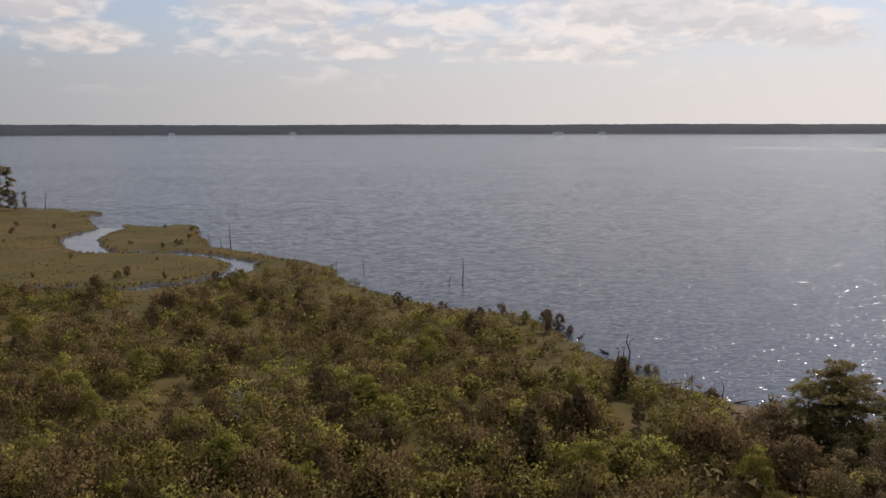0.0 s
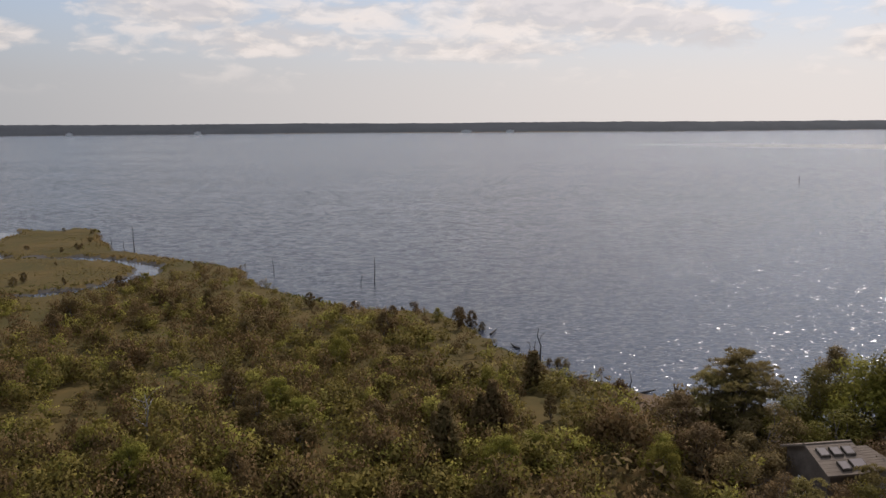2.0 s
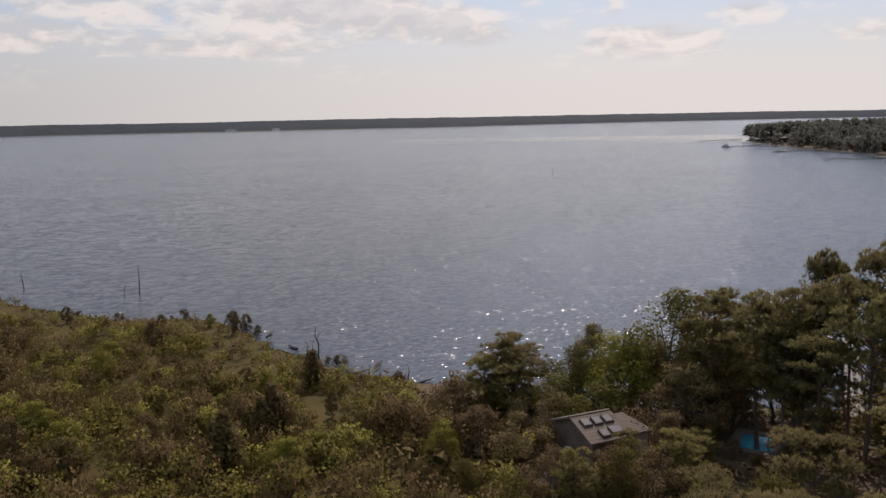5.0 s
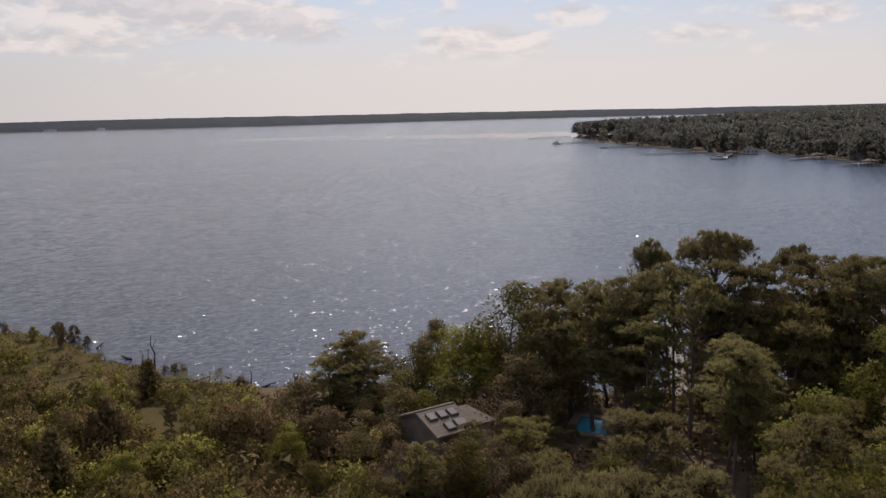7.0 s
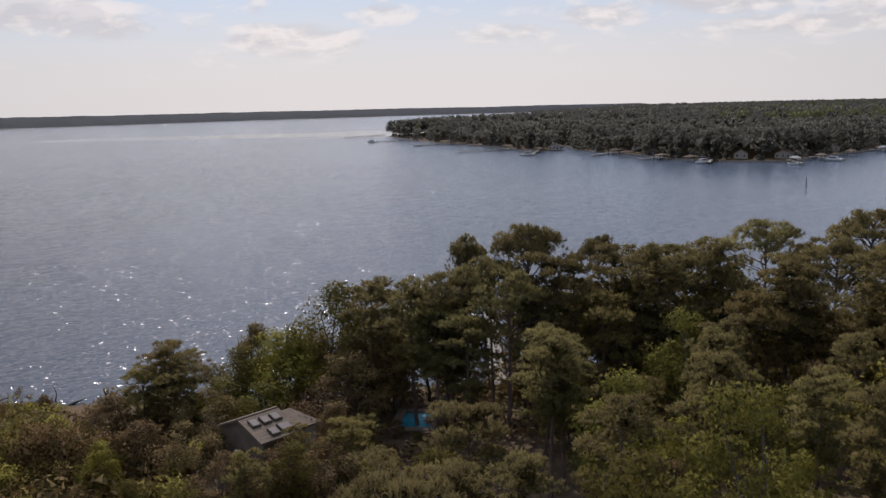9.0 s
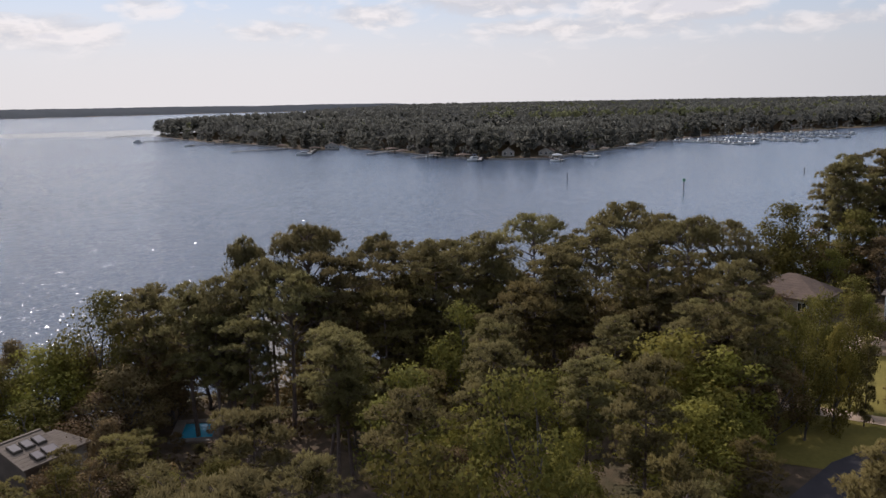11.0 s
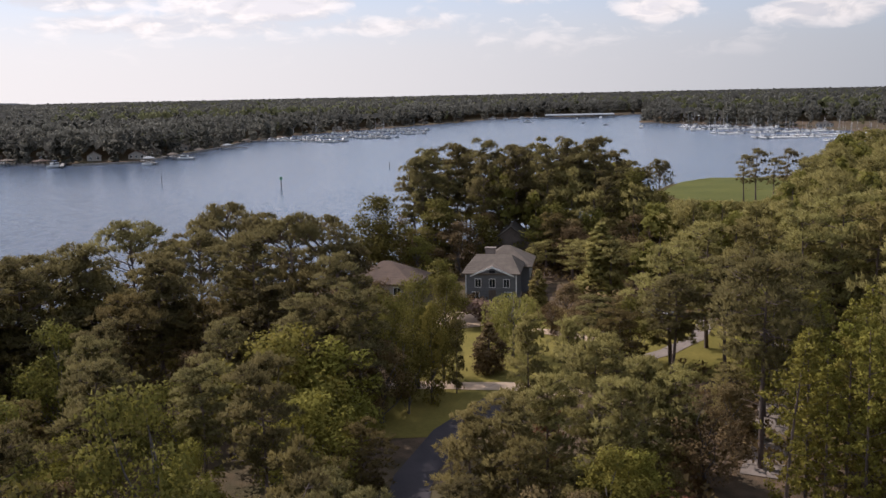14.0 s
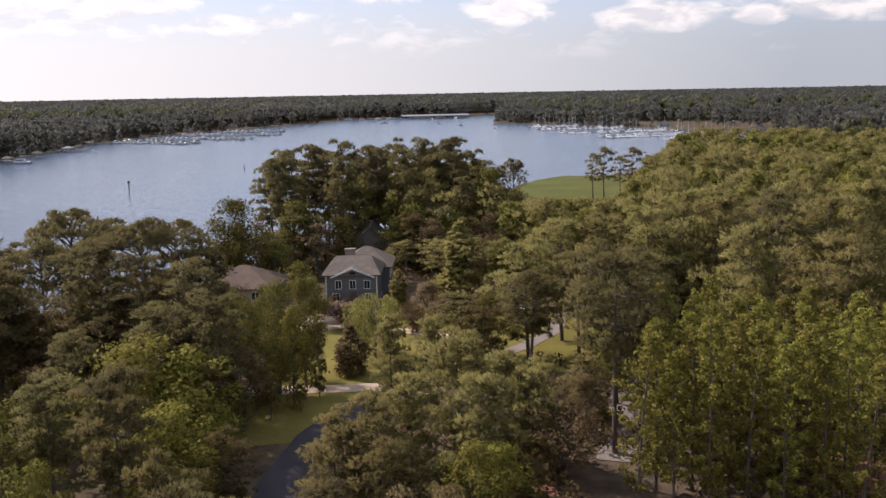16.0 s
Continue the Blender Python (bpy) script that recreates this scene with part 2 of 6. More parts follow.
WAVE, WATER_ROUGH, GLITTER = 1.4, 0.2, 0.34
SLICK = bearing(35.5, 1230)
MAT = {
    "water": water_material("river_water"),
    "creek": water_material("still_creek_water", 0.18),
    "floor": ground_material(),
    "marsh": surface("marsh_turf", (0.055, 0.046, 0.015), (0.103, 0.070, 0.025), 0.06, 0.95, 0.6, 14, specular=0.1),
    "mud": surface("wet_mud", (0.022, 0.018, 0.014), (0.05, 0.04, 0.03), 0.3, 0.85, 0.4),
    "lawn": surface("mown_lawn", (0.136, 0.119, 0.027), (0.227, 0.180, 0.048), 0.12, 0.95, 0.5, 18, specular=0.1),
    "meadow": surface("marsh_meadow", (0.068, 0.074, 0.017), (0.107, 0.106, 0.027), 0.05, 0.95, 0.5, 18, specular=0.1),
    "sand": surface("pale_sand_drive", (0.345, 0.246, 0.167), (0.497, 0.369, 0.259), 0.4, 0.95, 0.3, 12),
    "asphalt": surface("weathered_asphalt", (0.040, 0.033, 0.037), (0.071, 0.058, 0.061), 0.35, 0.9, 0.3, 16),
    "earth": surface("red_bark_mulch", (0.16, 0.065, 0.04), (0.28, 0.12, 0.075), 0.5, 0.95, 0.5),
    "bark": surface("pine_bark", (0.077, 0.057, 0.048), (0.196, 0.142, 0.115), 0.9, 0.95, 0.8, 7, stretch=(1, 1, 0.3)),
    "grey_bark": surface("grey_bark", (0.072, 0.060, 0.055), (0.163, 0.138, 0.127), 1.1, 0.95, 0.6, 7, stretch=(1, 1, 0.3)),
    "dead": surface("bleached_dead_wood", (0.10, 0.09, 0.085), (0.30, 0.28, 0.26), 1.2, 0.9, 0.5, 7, stretch=(1, 1, 0.2)),
    "drowned": surface("drowned_dark_wood", (0.03, 0.027, 0.026), (0.09, 0.08, 0.075), 1.2, 0.9, 0.5, 7, stretch=(1, 1, 0.2)),
    "pine": foliage("pine_needles", (0.105, 0.085, 0.037), (0.209, 0.167, 0.069), (0.279, 0.226, 0.098), 0.35, 0.52, 0.2),
    "brown_pine": foliage("rusty_young_needles", (0.104, 0.079, 0.032), (0.210, 0.160, 0.060), (0.277, 0.215, 0.085), 0.35, 0.52, 0.2),
    "rusty": foliage("dead_rusty_needles", (0.16, 0.075, 0.035), (0.28, 0.13, 0.06), (0.36, 0.18, 0.08), 0.5, 0.4, 0.1),
    # lit copy of the pine needles: sunshine is put into this brighter colour
    "sunlit_pine": foliage("sunny_young_needles", (0.165, 0.133, 0.050), (0.288, 0.234, 0.084), (0.368, 0.298, 0.116), 0.3, 0.45, 0.12),
    "leaf": foliage("broad_leaves", (0.096, 0.084, 0.021), (0.176, 0.149, 0.036), (0.246, 0.202, 0.053), 0.4, 0.4, 0.2),
    "dim_leaf": foliage("dull_oak_leaves", (0.110, 0.074, 0.039), (0.200, 0.134, 0.062), (0.272, 0.176, 0.087), 0.4, 0.34, 0.2),
    "willow": foliage("willow_leaves", (0.185, 0.168, 0.046), (0.308, 0.263, 0.078), (0.407, 0.325, 0.113), 0.5, 0.5, 0.1),
    "bright_leaf": foliage("bright_bay_leaves", (0.145, 0.127, 0.028), (0.253, 0.212, 0.045), (0.332, 0.272, 0.062), 0.5, 0.4, 0.1),
    "cypress": foliage("cypress_sprays", (0.206, 0.177, 0.054), (0.297, 0.241, 0.078), (0.377, 0.290, 0.099), 0.6, 0.35, 0.1),
    "red_leaf": foliage("plum_red_leaves", (0.126, 0.075, 0.061), (0.216, 0.132, 0.104), (0.300, 0.203, 0.152), 0.6, 0.3, 0.1),
    "scrub": foliage("scrub_leaves", (0.107, 0.085, 0.027), (0.198, 0.157, 0.038), (0.259, 0.189, 0.058), 0.4, 0.3, 0.05),
    "scrub_light": foliage("sunny_scrub_leaves", (0.153, 0.127, 0.034), (0.280, 0.233, 0.050), (0.365, 0.279, 0.074), 0.5, 0.3, 0.05),
    "scrub_dark": foliage("myrtle_leaves", (0.087, 0.062, 0.026), (0.163, 0.106, 0.046), (0.226, 0.137, 0.068), 0.4, 0.28, 0.05),
    "grass": foliage("marsh_grass_blades", (0.085, 0.090, 0.023), (0.179, 0.116, 0.043), (0.185, 0.125, 0.051), 0.05, 0.3, 0.05),
    # this canopy colour is paled and greyed to include the haze of distance
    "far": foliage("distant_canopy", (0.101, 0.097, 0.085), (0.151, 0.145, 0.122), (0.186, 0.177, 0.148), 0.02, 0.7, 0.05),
    # aerial haze is put into the far bank's blue-grey leaf colour
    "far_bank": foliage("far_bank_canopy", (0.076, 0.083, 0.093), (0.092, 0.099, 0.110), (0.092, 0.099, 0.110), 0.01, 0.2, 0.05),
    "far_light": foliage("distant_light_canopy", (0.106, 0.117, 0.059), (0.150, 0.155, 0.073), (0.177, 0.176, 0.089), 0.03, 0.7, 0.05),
    "shingle": surface("grey_shingles", (0.099, 0.076, 0.058), (0.155, 0.122, 0.094), 0.8, 0.9, 0.4, 10),
    "brown_shingle": surface("brown_shingles", (0.090, 0.059, 0.042), (0.144, 0.095, 0.068), 0.7, 0.9, 0.4, 10),
    "tan_shingle": surface("sun_bleached_shingles", (0.125, 0.094, 0.071), (0.185, 0.143, 0.109), 0.7, 0.9, 0.4, 10),
    "dark_shingle": surface("mossy_dark_shingles", (0.05, 0.042, 0.034), (0.09, 0.075, 0.06), 0.7, 0.95, 0.4, 10, specular=0.2),
    "siding": surface("blue_grey_siding", (0.113, 0.113, 0.118), (0.151, 0.152, 0.156), 0.7, 0.7, 0.15, 9),
    "timber_wall": surface("brown_board_wall", (0.09, 0.07, 0.055), (0.16, 0.125, 0.10), 0.9, 0.85, 0.3),
    "white": plain("white_paint", (0.78, 0.78, 0.76), 0.45),
    "cream": plain("cream_wall", (0.38, 0.34, 0.29), 0.7),
    "boat_white": plain("white_gelcoat", (0.551, 0.551, 0.536), 0.35),
    "navy": plain("navy_canvas", (0.03, 0.05, 0.12), 0.7),
    "pane": plain("dark_window_glass", (0.02, 0.025, 0.03), 0.08),
    "tinted_glass": plain("dusty_car_glass", (0.02, 0.02, 0.025), 0.4, specular=0.3),
    "panel": plain("dusty_skylight_pane", (0.112, 0.084, 0.084), 0.45, specular=0.3),
    "pier_wood": surface("weathered_pier_boards", (0.17, 0.15, 0.13), (0.33, 0.30, 0.27), 0.8, 0.9, 0.4, stretch=(1, 0.2, 1)),
    "metal": plain("mast_aluminium", (0.45, 0.45, 0.45), 0.4, 0.8),
    "roof_metal": plain("pale_metal_roof", (0.30, 0.31, 0.31), 0.5, 0.2),
    "green_sign": plain("green_board", (0.02, 0.16, 0.06), 0.5),
    "pool": plain("pool_blue", (0.05, 0.36, 0.52), 0.05),
    "concrete": surface("pale_concrete", (0.178, 0.144, 0.119), (0.262, 0.212, 0.177), 0.5, 0.9, 0.2),
    "car": plain("dark_car_paint", (0.06, 0.06, 0.07), 0.45, 0.0),
}


# ---- building helpers ----
def mesh_object(name, verts, faces, mat, parent=None, smooth=False, label=""):
    """One mesh object from arrays of places and faces."""
    me = bpy.data.meshes.new(name)
    me.from_pydata([tuple(v) for v in verts], [], [tuple(f) for f in faces])
    return finish(name, me, mat, parent, smooth, label)


def finish(name, me, mat, parent=None, smooth=False, label=""):
    me.materials.append(MAT[mat])
    if smooth:
        me.shade_smooth()
    ob = new(name, me)
    ob.parent = parent
    if label:
        ob["label"] = label
    return ob


def part(name, bm, mat, parent=None, label="", smooth=False):
    """Links a bmesh as one mesh object under a thing or a part."""
    me = bpy.data.meshes.new(name)
    bm.to_mesh(me)
    bm.free()
    return finish(name, me, mat, parent, smooth, label)


def triangles(name, tris, mat, parent=None, label=""):
    """One mesh of loose triangles from an array (n, 3, 3), or (n, 4, 3) whose last row is the way each one faces."""
    tris = np.asarray(tris, dtype=np.float32)
    n = len(tris)
    me = bpy.data.meshes.new(name)
    me.vertices.add(3 * n)
    me.vertices.foreach_set("co", tris[:, :3].ravel())
    me.loops.add(3 * n)
    me.loops.foreach_set("vertex_index", np.arange(3 * n, dtype=np.int32))
    me.polygons.add(n)
    me.polygons.foreach_set("loop_start", np.arange(0, 3 * n, 3, dtype=np.int32))
    me.update(calc_edges=True)
    if tris.shape[1] == 4:
        me.shade_smooth()
        me.normals_split_custom_set_from_vertices(np.repeat(tris[:, 3], 3, 0))
    return finish(name, me, mat, parent, False, label)


def thing(name, label, category, group="", kind="", m=None):
    ob = tagged(new(name), label, category, group, kind)
    if m is not None:
        ob.matrix_basis = m
    return ob


def box(bm, size, at=(0, 0, 0), bevel=0.0, rz=0.0):
    """Adds a box whose base centre is at `at`."""
    m = pose(at[0], at[1], at[2] + size[2] / 2, 0, 0, rz) @ Matrix.Diagonal((*size, 1))
    made = bmesh.ops.create_cube(bm, size=1, matrix=m)
    if bevel:
        edges = list({e for v in made["verts"] for e in v.link_edges})
        bmesh.ops.bevel(bm, geom=edges, offset=bevel, segments=1, affect="EDGES")
    return bm


def tube(points, radii, sides=6):
    """Verts and faces of a tapered, bent, closed tube."""
    verts, faces = [], []
    for i, (p, r) in enumerate(zip(points, radii)):
        ahead = (points[min(i + 1, len(points) - 1)] - points[max(i - 1, 0)]).normalized()
        a = ahead.orthogonal().normalized()
        b = ahead.cross(a)
        for k in range(sides):
            w = 2 * math.pi * k / sides
            verts.append(p + r * (math.cos(w) * a + math.sin(w) * b))
    for i in range(len(points) - 1):
        for k in range(sides):
            j = (k + 1) % sides
            faces.append((i * sides + k, i * sides + j, (i + 1) * sides + j, (i + 1) * sides + k))
    faces.append(tuple(range((len(points) - 1) * sides, len(points) * sides)))
    return verts, faces


def join(pieces):
    verts, faces = [], []
    for v, f in pieces:
        k = len(verts)
        verts += v
        faces += [tuple(i + k for i in face) for face in f]
    return verts, faces


def smoothstep(a, b, x):
    t = np.clip((x - a) / (b - a), 0, 1)
    return t * t * (3 - 2 * t)


# ---- the lie of the land ----
MAIN_SHORE = [(-5300, 300), (-700, 430), (-400, 400), (-183, 361), (-162, 354), (-144, 346), (-129, 335), (-131, 321), (-119, 303), (-103, 292),
              (-93, 289), (-91, 297), (-82, 292), (-75, 272), (-71, 259), (-64, 243), (-50, 230), (-43, 220), (-31, 213), (-25, 204),
              (-23, 193), (-15, 176), (-7, 168), (0, 160), (8, 156), (16, 151), (20, 136), (23, 126), (27, 114), (32, 109), (39, 101), (47, 92)]
HOUSE_SHORE = [(58, 84), (74, 75), (95, 67), (118, 62), (140, 53), (163, 38), (176, 27), (205, 10), (245, -14), (300, -34), (327, -46), (343, -58),
               (347, -82), (400, -150), (480, -212), (600, -252), (700, -232), (800, -192), (880, -150), (930, -115), (965, -95), (1010, -105),
               (1100, -122), (1300, -140), (1210, -60), (1226, 3), (1165, 70), (1088, 93), (985, 135), (900, 165), (800, 215), (669, 233)]
HEADLAND = [(588, 226), (502, 226), (470, 222), (451, 253), (460, 294), (498, 355), (525, 416), (585, 474), (523, 430), (493, 422), (525, 484),
            (566, 590), (613, 694), (712, 866), (780, 890), (1100, 1050), (1500, 1350), (2500, 1900), (5300, 3300), (5300, -5300), (-5300, -5300)]
FAR_SHORE = [(-5300, 2250), (-2600, 2420), (-1340, 2630), (0, 2950), (1000, 2800), (1800, 3000), (2500, 2990), (3370, 2830), (4100, 2800), (5100, 2950), (5300, 5300), (-5300, 5300)]
CREEK = [(-122, 314, 4), (-109, 288, 4), (-109, 263, 4.5), (-101, 243, 4.6), (-91, 231, 2.2), (-81, 232, 1.0), (-70, 230, 2.4), (-59, 224, 1.4), (-49, 213, 3.4),
         (-47, 203, 2.6), (-51, 193, 1.7), (-58, 183, 2.2), (-68, 178, 1.1), (-85, 180, 0.8), (-95, 182, 0.9), (-140, 187, 0.8)]


SHORE_HOUSES = [(628, 690, 11, -45), (584, 580, 12, -50), (545, 478, 11, -50), (513, 424, 14, -50), (514, 352, 10, -60), (478, 285, 12, -62), (470, 252, 10, -62),
                (486, 234, 12, -75), (515, 238, 13, -78), (560, 238, 12, -80), (640, 250, 12, -75), (760, 250, 14, -70), (860, 205, 12, -72), (930, 175, 13, -74),
                (1010, 140, 13, -78), (640, -262, 16, -110), (760, -228, 18, -105), (482, 320, 10, -60)]


def polygon_distance(x, y, ring):
    """Signed distance to a closed outline, positive inside."""
    best, inside = np.full(x.shape, 1e9), np.zeros(x.shape, bool)
    for (ax, ay), (bx, by) in zip(ring, ring[1:] + ring[:1]):
        dx, dy = bx - ax, by - ay
        t = np.clip(((x - ax) * dx + (y - ay) * dy) / (dx * dx + dy * dy), 0, 1)
        best = np.minimum(best, np.hypot(x - ax - t * dx, y - ay - t * dy))
        crosses = (ay > y) != (by > y)
        inside ^= crosses & (x < ax + (y - ay) * dx / np.where(dy == 0, 1e-9, dy))
    return np.where(inside, best, -best)


def creek_distance(x, y):
    best = np.full(x.shape, 1e9)
    for (ax, ay, aw), (bx, by, bw) in zip(CREEK, CREEK[1:]):
        dx, dy = bx - ax, by - ay
        t = np.clip(((x - ax) * dx + (y - ay) * dy) / (dx * dx + dy * dy), 0, 1)
        best = np.minimum(best, np.hypot(x - ax - t * dx, y - ay - t * dy) - (aw + t * (bw - aw)))
    return best


def ripple(x, y, s):
    return np.sin(x * s + 1.7 * np.sin(y * s * 0.7)) * np.cos(y * s * 1.13 + 1.3 * np.sin(x * s * 0.6))


def land_distance(x, y):
    """Metres inside the water's edge, negative on the water."""
    wob = 1.2 * ripple(x, y, 0.21) + 0.6 * ripple(y, x, 0.55)
    near = np.minimum(polygon_distance(x, y, MAIN_SHORE + HOUSE_SHORE + HEADLAND), creek_distance(x, y)) + wob * 0.7
    return np.maximum(near, polygon_distance(x, y, FAR_SHORE))


def land_height(x, y):
    sd, r = land_distance(x, y), np.hypot(x, y)
    upland = smoothstep(18, 48, x - 0.12 * y) * smoothstep(2, 30, sd)
    top = 0.6 + 1.1 * upland + 7.0 * smoothstep(2400, 3000, y) * smoothstep(10, 120, sd)
    shore = np.where(r < 400, 1.6, 8.0)
    return np.clip(sd / shore, -1.2, 1) * np.where(sd > 0, top, 0.8) + 0.06 * ripple(x, y, 0.4) * (sd > 2)


def height_at(x, y):
    return float(land_height(np.array([x]), np.array([y]))[0])


def build_ground():
    az = np.radians(np.concatenate([np.arange(-40, 12, 0.3), np.arange(12, 130, 0.65), np.arange(130, 320, 3.0)]))
    r = np.concatenate([[0.005], 8 * 1.08 ** np.arange(26), 60 * 1.014 ** np.arange(130), 366 * 1.035 ** np.arange(77), [5250]])
    A, R = np.meshgrid(az, r)
    x, y = R * np.sin(A), R * np.cos(A)
    z = land_height(x.ravel(), y.ravel()).reshape(x.shape)
    nr, na = x.shape
    me = bpy.data.meshes.new("ground")
    verts = np.stack([x, y, z], -1).reshape(-1, 3)
    i, j = np.meshgrid(np.arange(nr - 1), np.arange(na), indexing="ij")
    k = (j + 1) % na
    faces = np.stack([i * na + j, (i + 1) * na + j, (i + 1) * na + k, i * na + k], -1).reshape(-1, 4)
    me.vertices.add(len(verts))
    me.vertices.foreach_set("co", verts.astype(np.float32).ravel())
    me.loops.add(4 * len(faces))
    me.loops.foreach_set("vertex_index", faces.astype(np.int32).ravel())
    me.polygons.add(len(faces))
    me.polygons.foreach_set("loop_start", np.arange(0, 4 * len(faces), 4, dtype=np.int32))
    c = verts[faces].mean(1)
    sd = land_distance(c[:, 0], c[:, 1])
    marshy = ((c[:, 0] - 0.12 * c[:, 1] < 20) & (c[:, 1] > 45) & (c[:, 1] < 600)) | ((c[:, 0] > 215) & (c[:, 0] < 350) & (c[:, 1] < -18) & (c[:, 1] > -100))
    which = np.where(sd < 0.9, 2, np.where(marshy, 1, 0))
    me.polygons.foreach_set("material_index", which.astype(np.int32))
    me.update(calc_edges=True)
    for key in ("floor", "marsh", "mud"):
        me.materials.append(MAT[key])
    me.shade_smooth()
    tagged(new("ground", me), "low coastal ground of marsh turf, litter and mud", "ground", kind="structure")
    n = 96
    rim = [(5240 * math.cos(2 * math.pi * a / n), 5240 * math.sin(2 * math.pi * a / n), 0.0) for a in range(n)]
    water = mesh_object("water", rim, [tuple(range(n))], "water")
    tagged(water, "wide grey-blue river with small wind waves", "water", kind="structure")


build_ground()


def build_creek():
    """Still water in the marsh creek, a finger above the river's level."""
    verts, faces = [], []
    line = [c for c in CREEK if c[1] < 300]
    for i, (x, y, w) in enumerate(line):
        a, b = Vector(line[max(i - 1, 0)][:2]), Vector(line[min(i + 1, len(line) - 1)][:2])
        side = Vector((-(b - a).y, (b - a).x)).normalized() * (w + 0.3)
        verts += [(x + side.x, y + side.y, 0.03), (x - side.x, y - side.y, 0.03)]
        if i:
            faces.append((2 * i - 2, 2 * i - 1, 2 * i + 1, 2 * i))
    tagged(mesh_object("creek_water", verts, faces, "creek"), "still pale water in the winding marsh creek", "water", kind="structure")


build_creek()


def patch(name, ring, mat, lift, label, category, step=2.0):
    """A thin sheet of lawn, drive or yard that follows the ground."""
    bm = bmesh.new()
    bm.faces.new([bm.verts.new((*p, 0)) for p in ring])
    bmesh.ops.triangulate(bm, faces=bm.faces[:])
    for _ in range(5):
        long = [e for e in bm.edges if e.calc_length() > step * 2]
        if not long:
            break
        bmesh.ops.subdivide_edges(bm, edges=long, cuts=1)
        bmesh.ops.triangulate(bm, faces=bm.faces[:])
    for v in bm.verts:
        v.co.z = max(height_at(v.co.x, v.co.y), 0.5) + lift
    bmesh.ops.recalc_face_normals(bm, faces=bm.faces[:])
    return tagged(part(name, bm, mat), label, category, kind="structure")


def strip(name, line, width, mat, lift, label, category):
    """A drive or path along a bent line."""
    left, right = [], []
    for i, p in enumerate(line):
        a, b = Vector(line[max(i - 1, 0)]), Vector(line[min(i + 1, len(line) - 1)])
        d = (b - a).normalized()
        nrm = Vector((-d.y, d.x)) * width / 2
        left.append(tuple(Vector(p) + nrm))
        right.append(tuple(Vector(p) - nrm))
    return patch(name, left + right[::-1], mat, lift, label, category)


LAWN = [(78, 19), (88, 20), (97, 16), (108, 18), (122, 16), (131, 16), (131, -2), (124, -22), (112, -30), (100, -24), (96, -10), (92, 0), (86, 6), (79, 10)]
BACK_LAWN = [(148, 30), (175, 24), (174, 17), (150, 22)]
patch("lawn", LAWN, "lawn", 0.05, "sunlit mown lawn in front of the grey house", "lawn")
patch("lawn", BACK_LAWN, "lawn", 0.05, "strip of lawn running down to the water", "lawn")
patch("glade", [(2, 118), (20, 121), (21, 132), (10, 136), (1, 130)], "marsh", 0.08, "open grassy glade in the wetland scrub", "grass")
patch("meadow", [(252, -42), (256, -80), (337, -92), (344, -63), (327, -49), (296, -38)], "meadow", 0.10, "bright green marsh meadow at the water's edge", "meadow", 6)
strip("road", [(40, 9.5), (58, 10.8), (70, 11.2), (80, 9.2), (91, 4.2)], 3.5, "asphalt", 0.07, "grey asphalt lane in the shade of the pines", "road")
strip("driveway", [(93, 26), (94, 14), (94, 4), (92, -4)], 2.6, "sand", 0.10, "pale sandy drive across the lawn", "driveway")
strip("driveway", [(119, 16), (121, 8), (117, 0), (112, -9)], 2.4, "sand", 0.10, "pale concrete path before the house", "path")
strip("driveway", [(103, -9), (108, -15), (115, -20), (128, -24)], 2.2, "concrete", 0.10, "pale curving concrete drive", "driveway")
patch("forecourt", [(117, 17), (128, 16), (127, 10), (119, 9)], "sand", 0.13, "pale gravel forecourt beside the grey house", "forecourt")
patch("mulch_bed", [(60, -4), (70, -6), (71, -12), (61, -12)], "earth", 0.06, "bed of red bark mulch under pines", "mulch")
patch("mulch_bed", [(64, -32), (76, -33), (77, -42), (64, -42)], "earth", 0.06, "bed of red bark mulch under pines", "mulch")
strip("side_drive", [(72, -18), (84, -22), (98, -26), (118, -32)], 3.4, "concrete", 0.08, "pale drive between the pines", "driveway")


# ---- plants ----
def unit(v):
    return v / np.maximum(np.linalg.norm(v, axis=-1, keepdims=True), 1e-6)


def facing(tris, way):
    """Adds to each triangle the way its clump of leaves faces, and winds it to suit."""
    flip = (np.cross(tris[:, 1] - tris[:, 0], tris[:, 2] - tris[:, 0]) * way).sum(1) < 0
    tris[flip] = tris[flip][:, (0, 2, 1)]
    return np.concatenate([tris, unit(way)[:, None]], 1)


def leaf_cloud(rng, centres, radii, counts, length, width, flat=0.75, loose=0.7, rise=0.2):
    """Loose leaf blades that clothe clumps like scales, their faces turned outwards: an array (n, 4, 3)."""
    heart = np.mean(np.asarray(centres, float), 0) * (1, 1, 0.75)
    c = np.repeat(np.asarray(centres, float), counts, 0)
    r = np.repeat(np.asarray(radii, float), counts)
    d = unit(rng.normal(size=c.shape))
    p = c + d * (r * rng.uniform(0.3, 1.0, len(c)) ** 0.5)[:, None] * (1, 1, flat)
    face = d + rng.normal(size=c.shape) * loose * 0.42 + (0, 0, 0.12)
    way = unit(np.cross(face, rng.normal(size=c.shape)) + d * 0.5 * loose + (0, 0, rise))
    side = unit(np.cross(way, face))
    s = rng.uniform(0.65, 1.35, len(c))[:, None]
    a = p - way * length * s * 0.4
    tris = np.stack([a - side * width * s, a + side * width * s, p + way * length * s * 0.6], 1)
    return facing(tris, d * 0.8 + unit(p - heart) * 0.55 + unit(face) * 0.45 + (0, 0, 0.15))


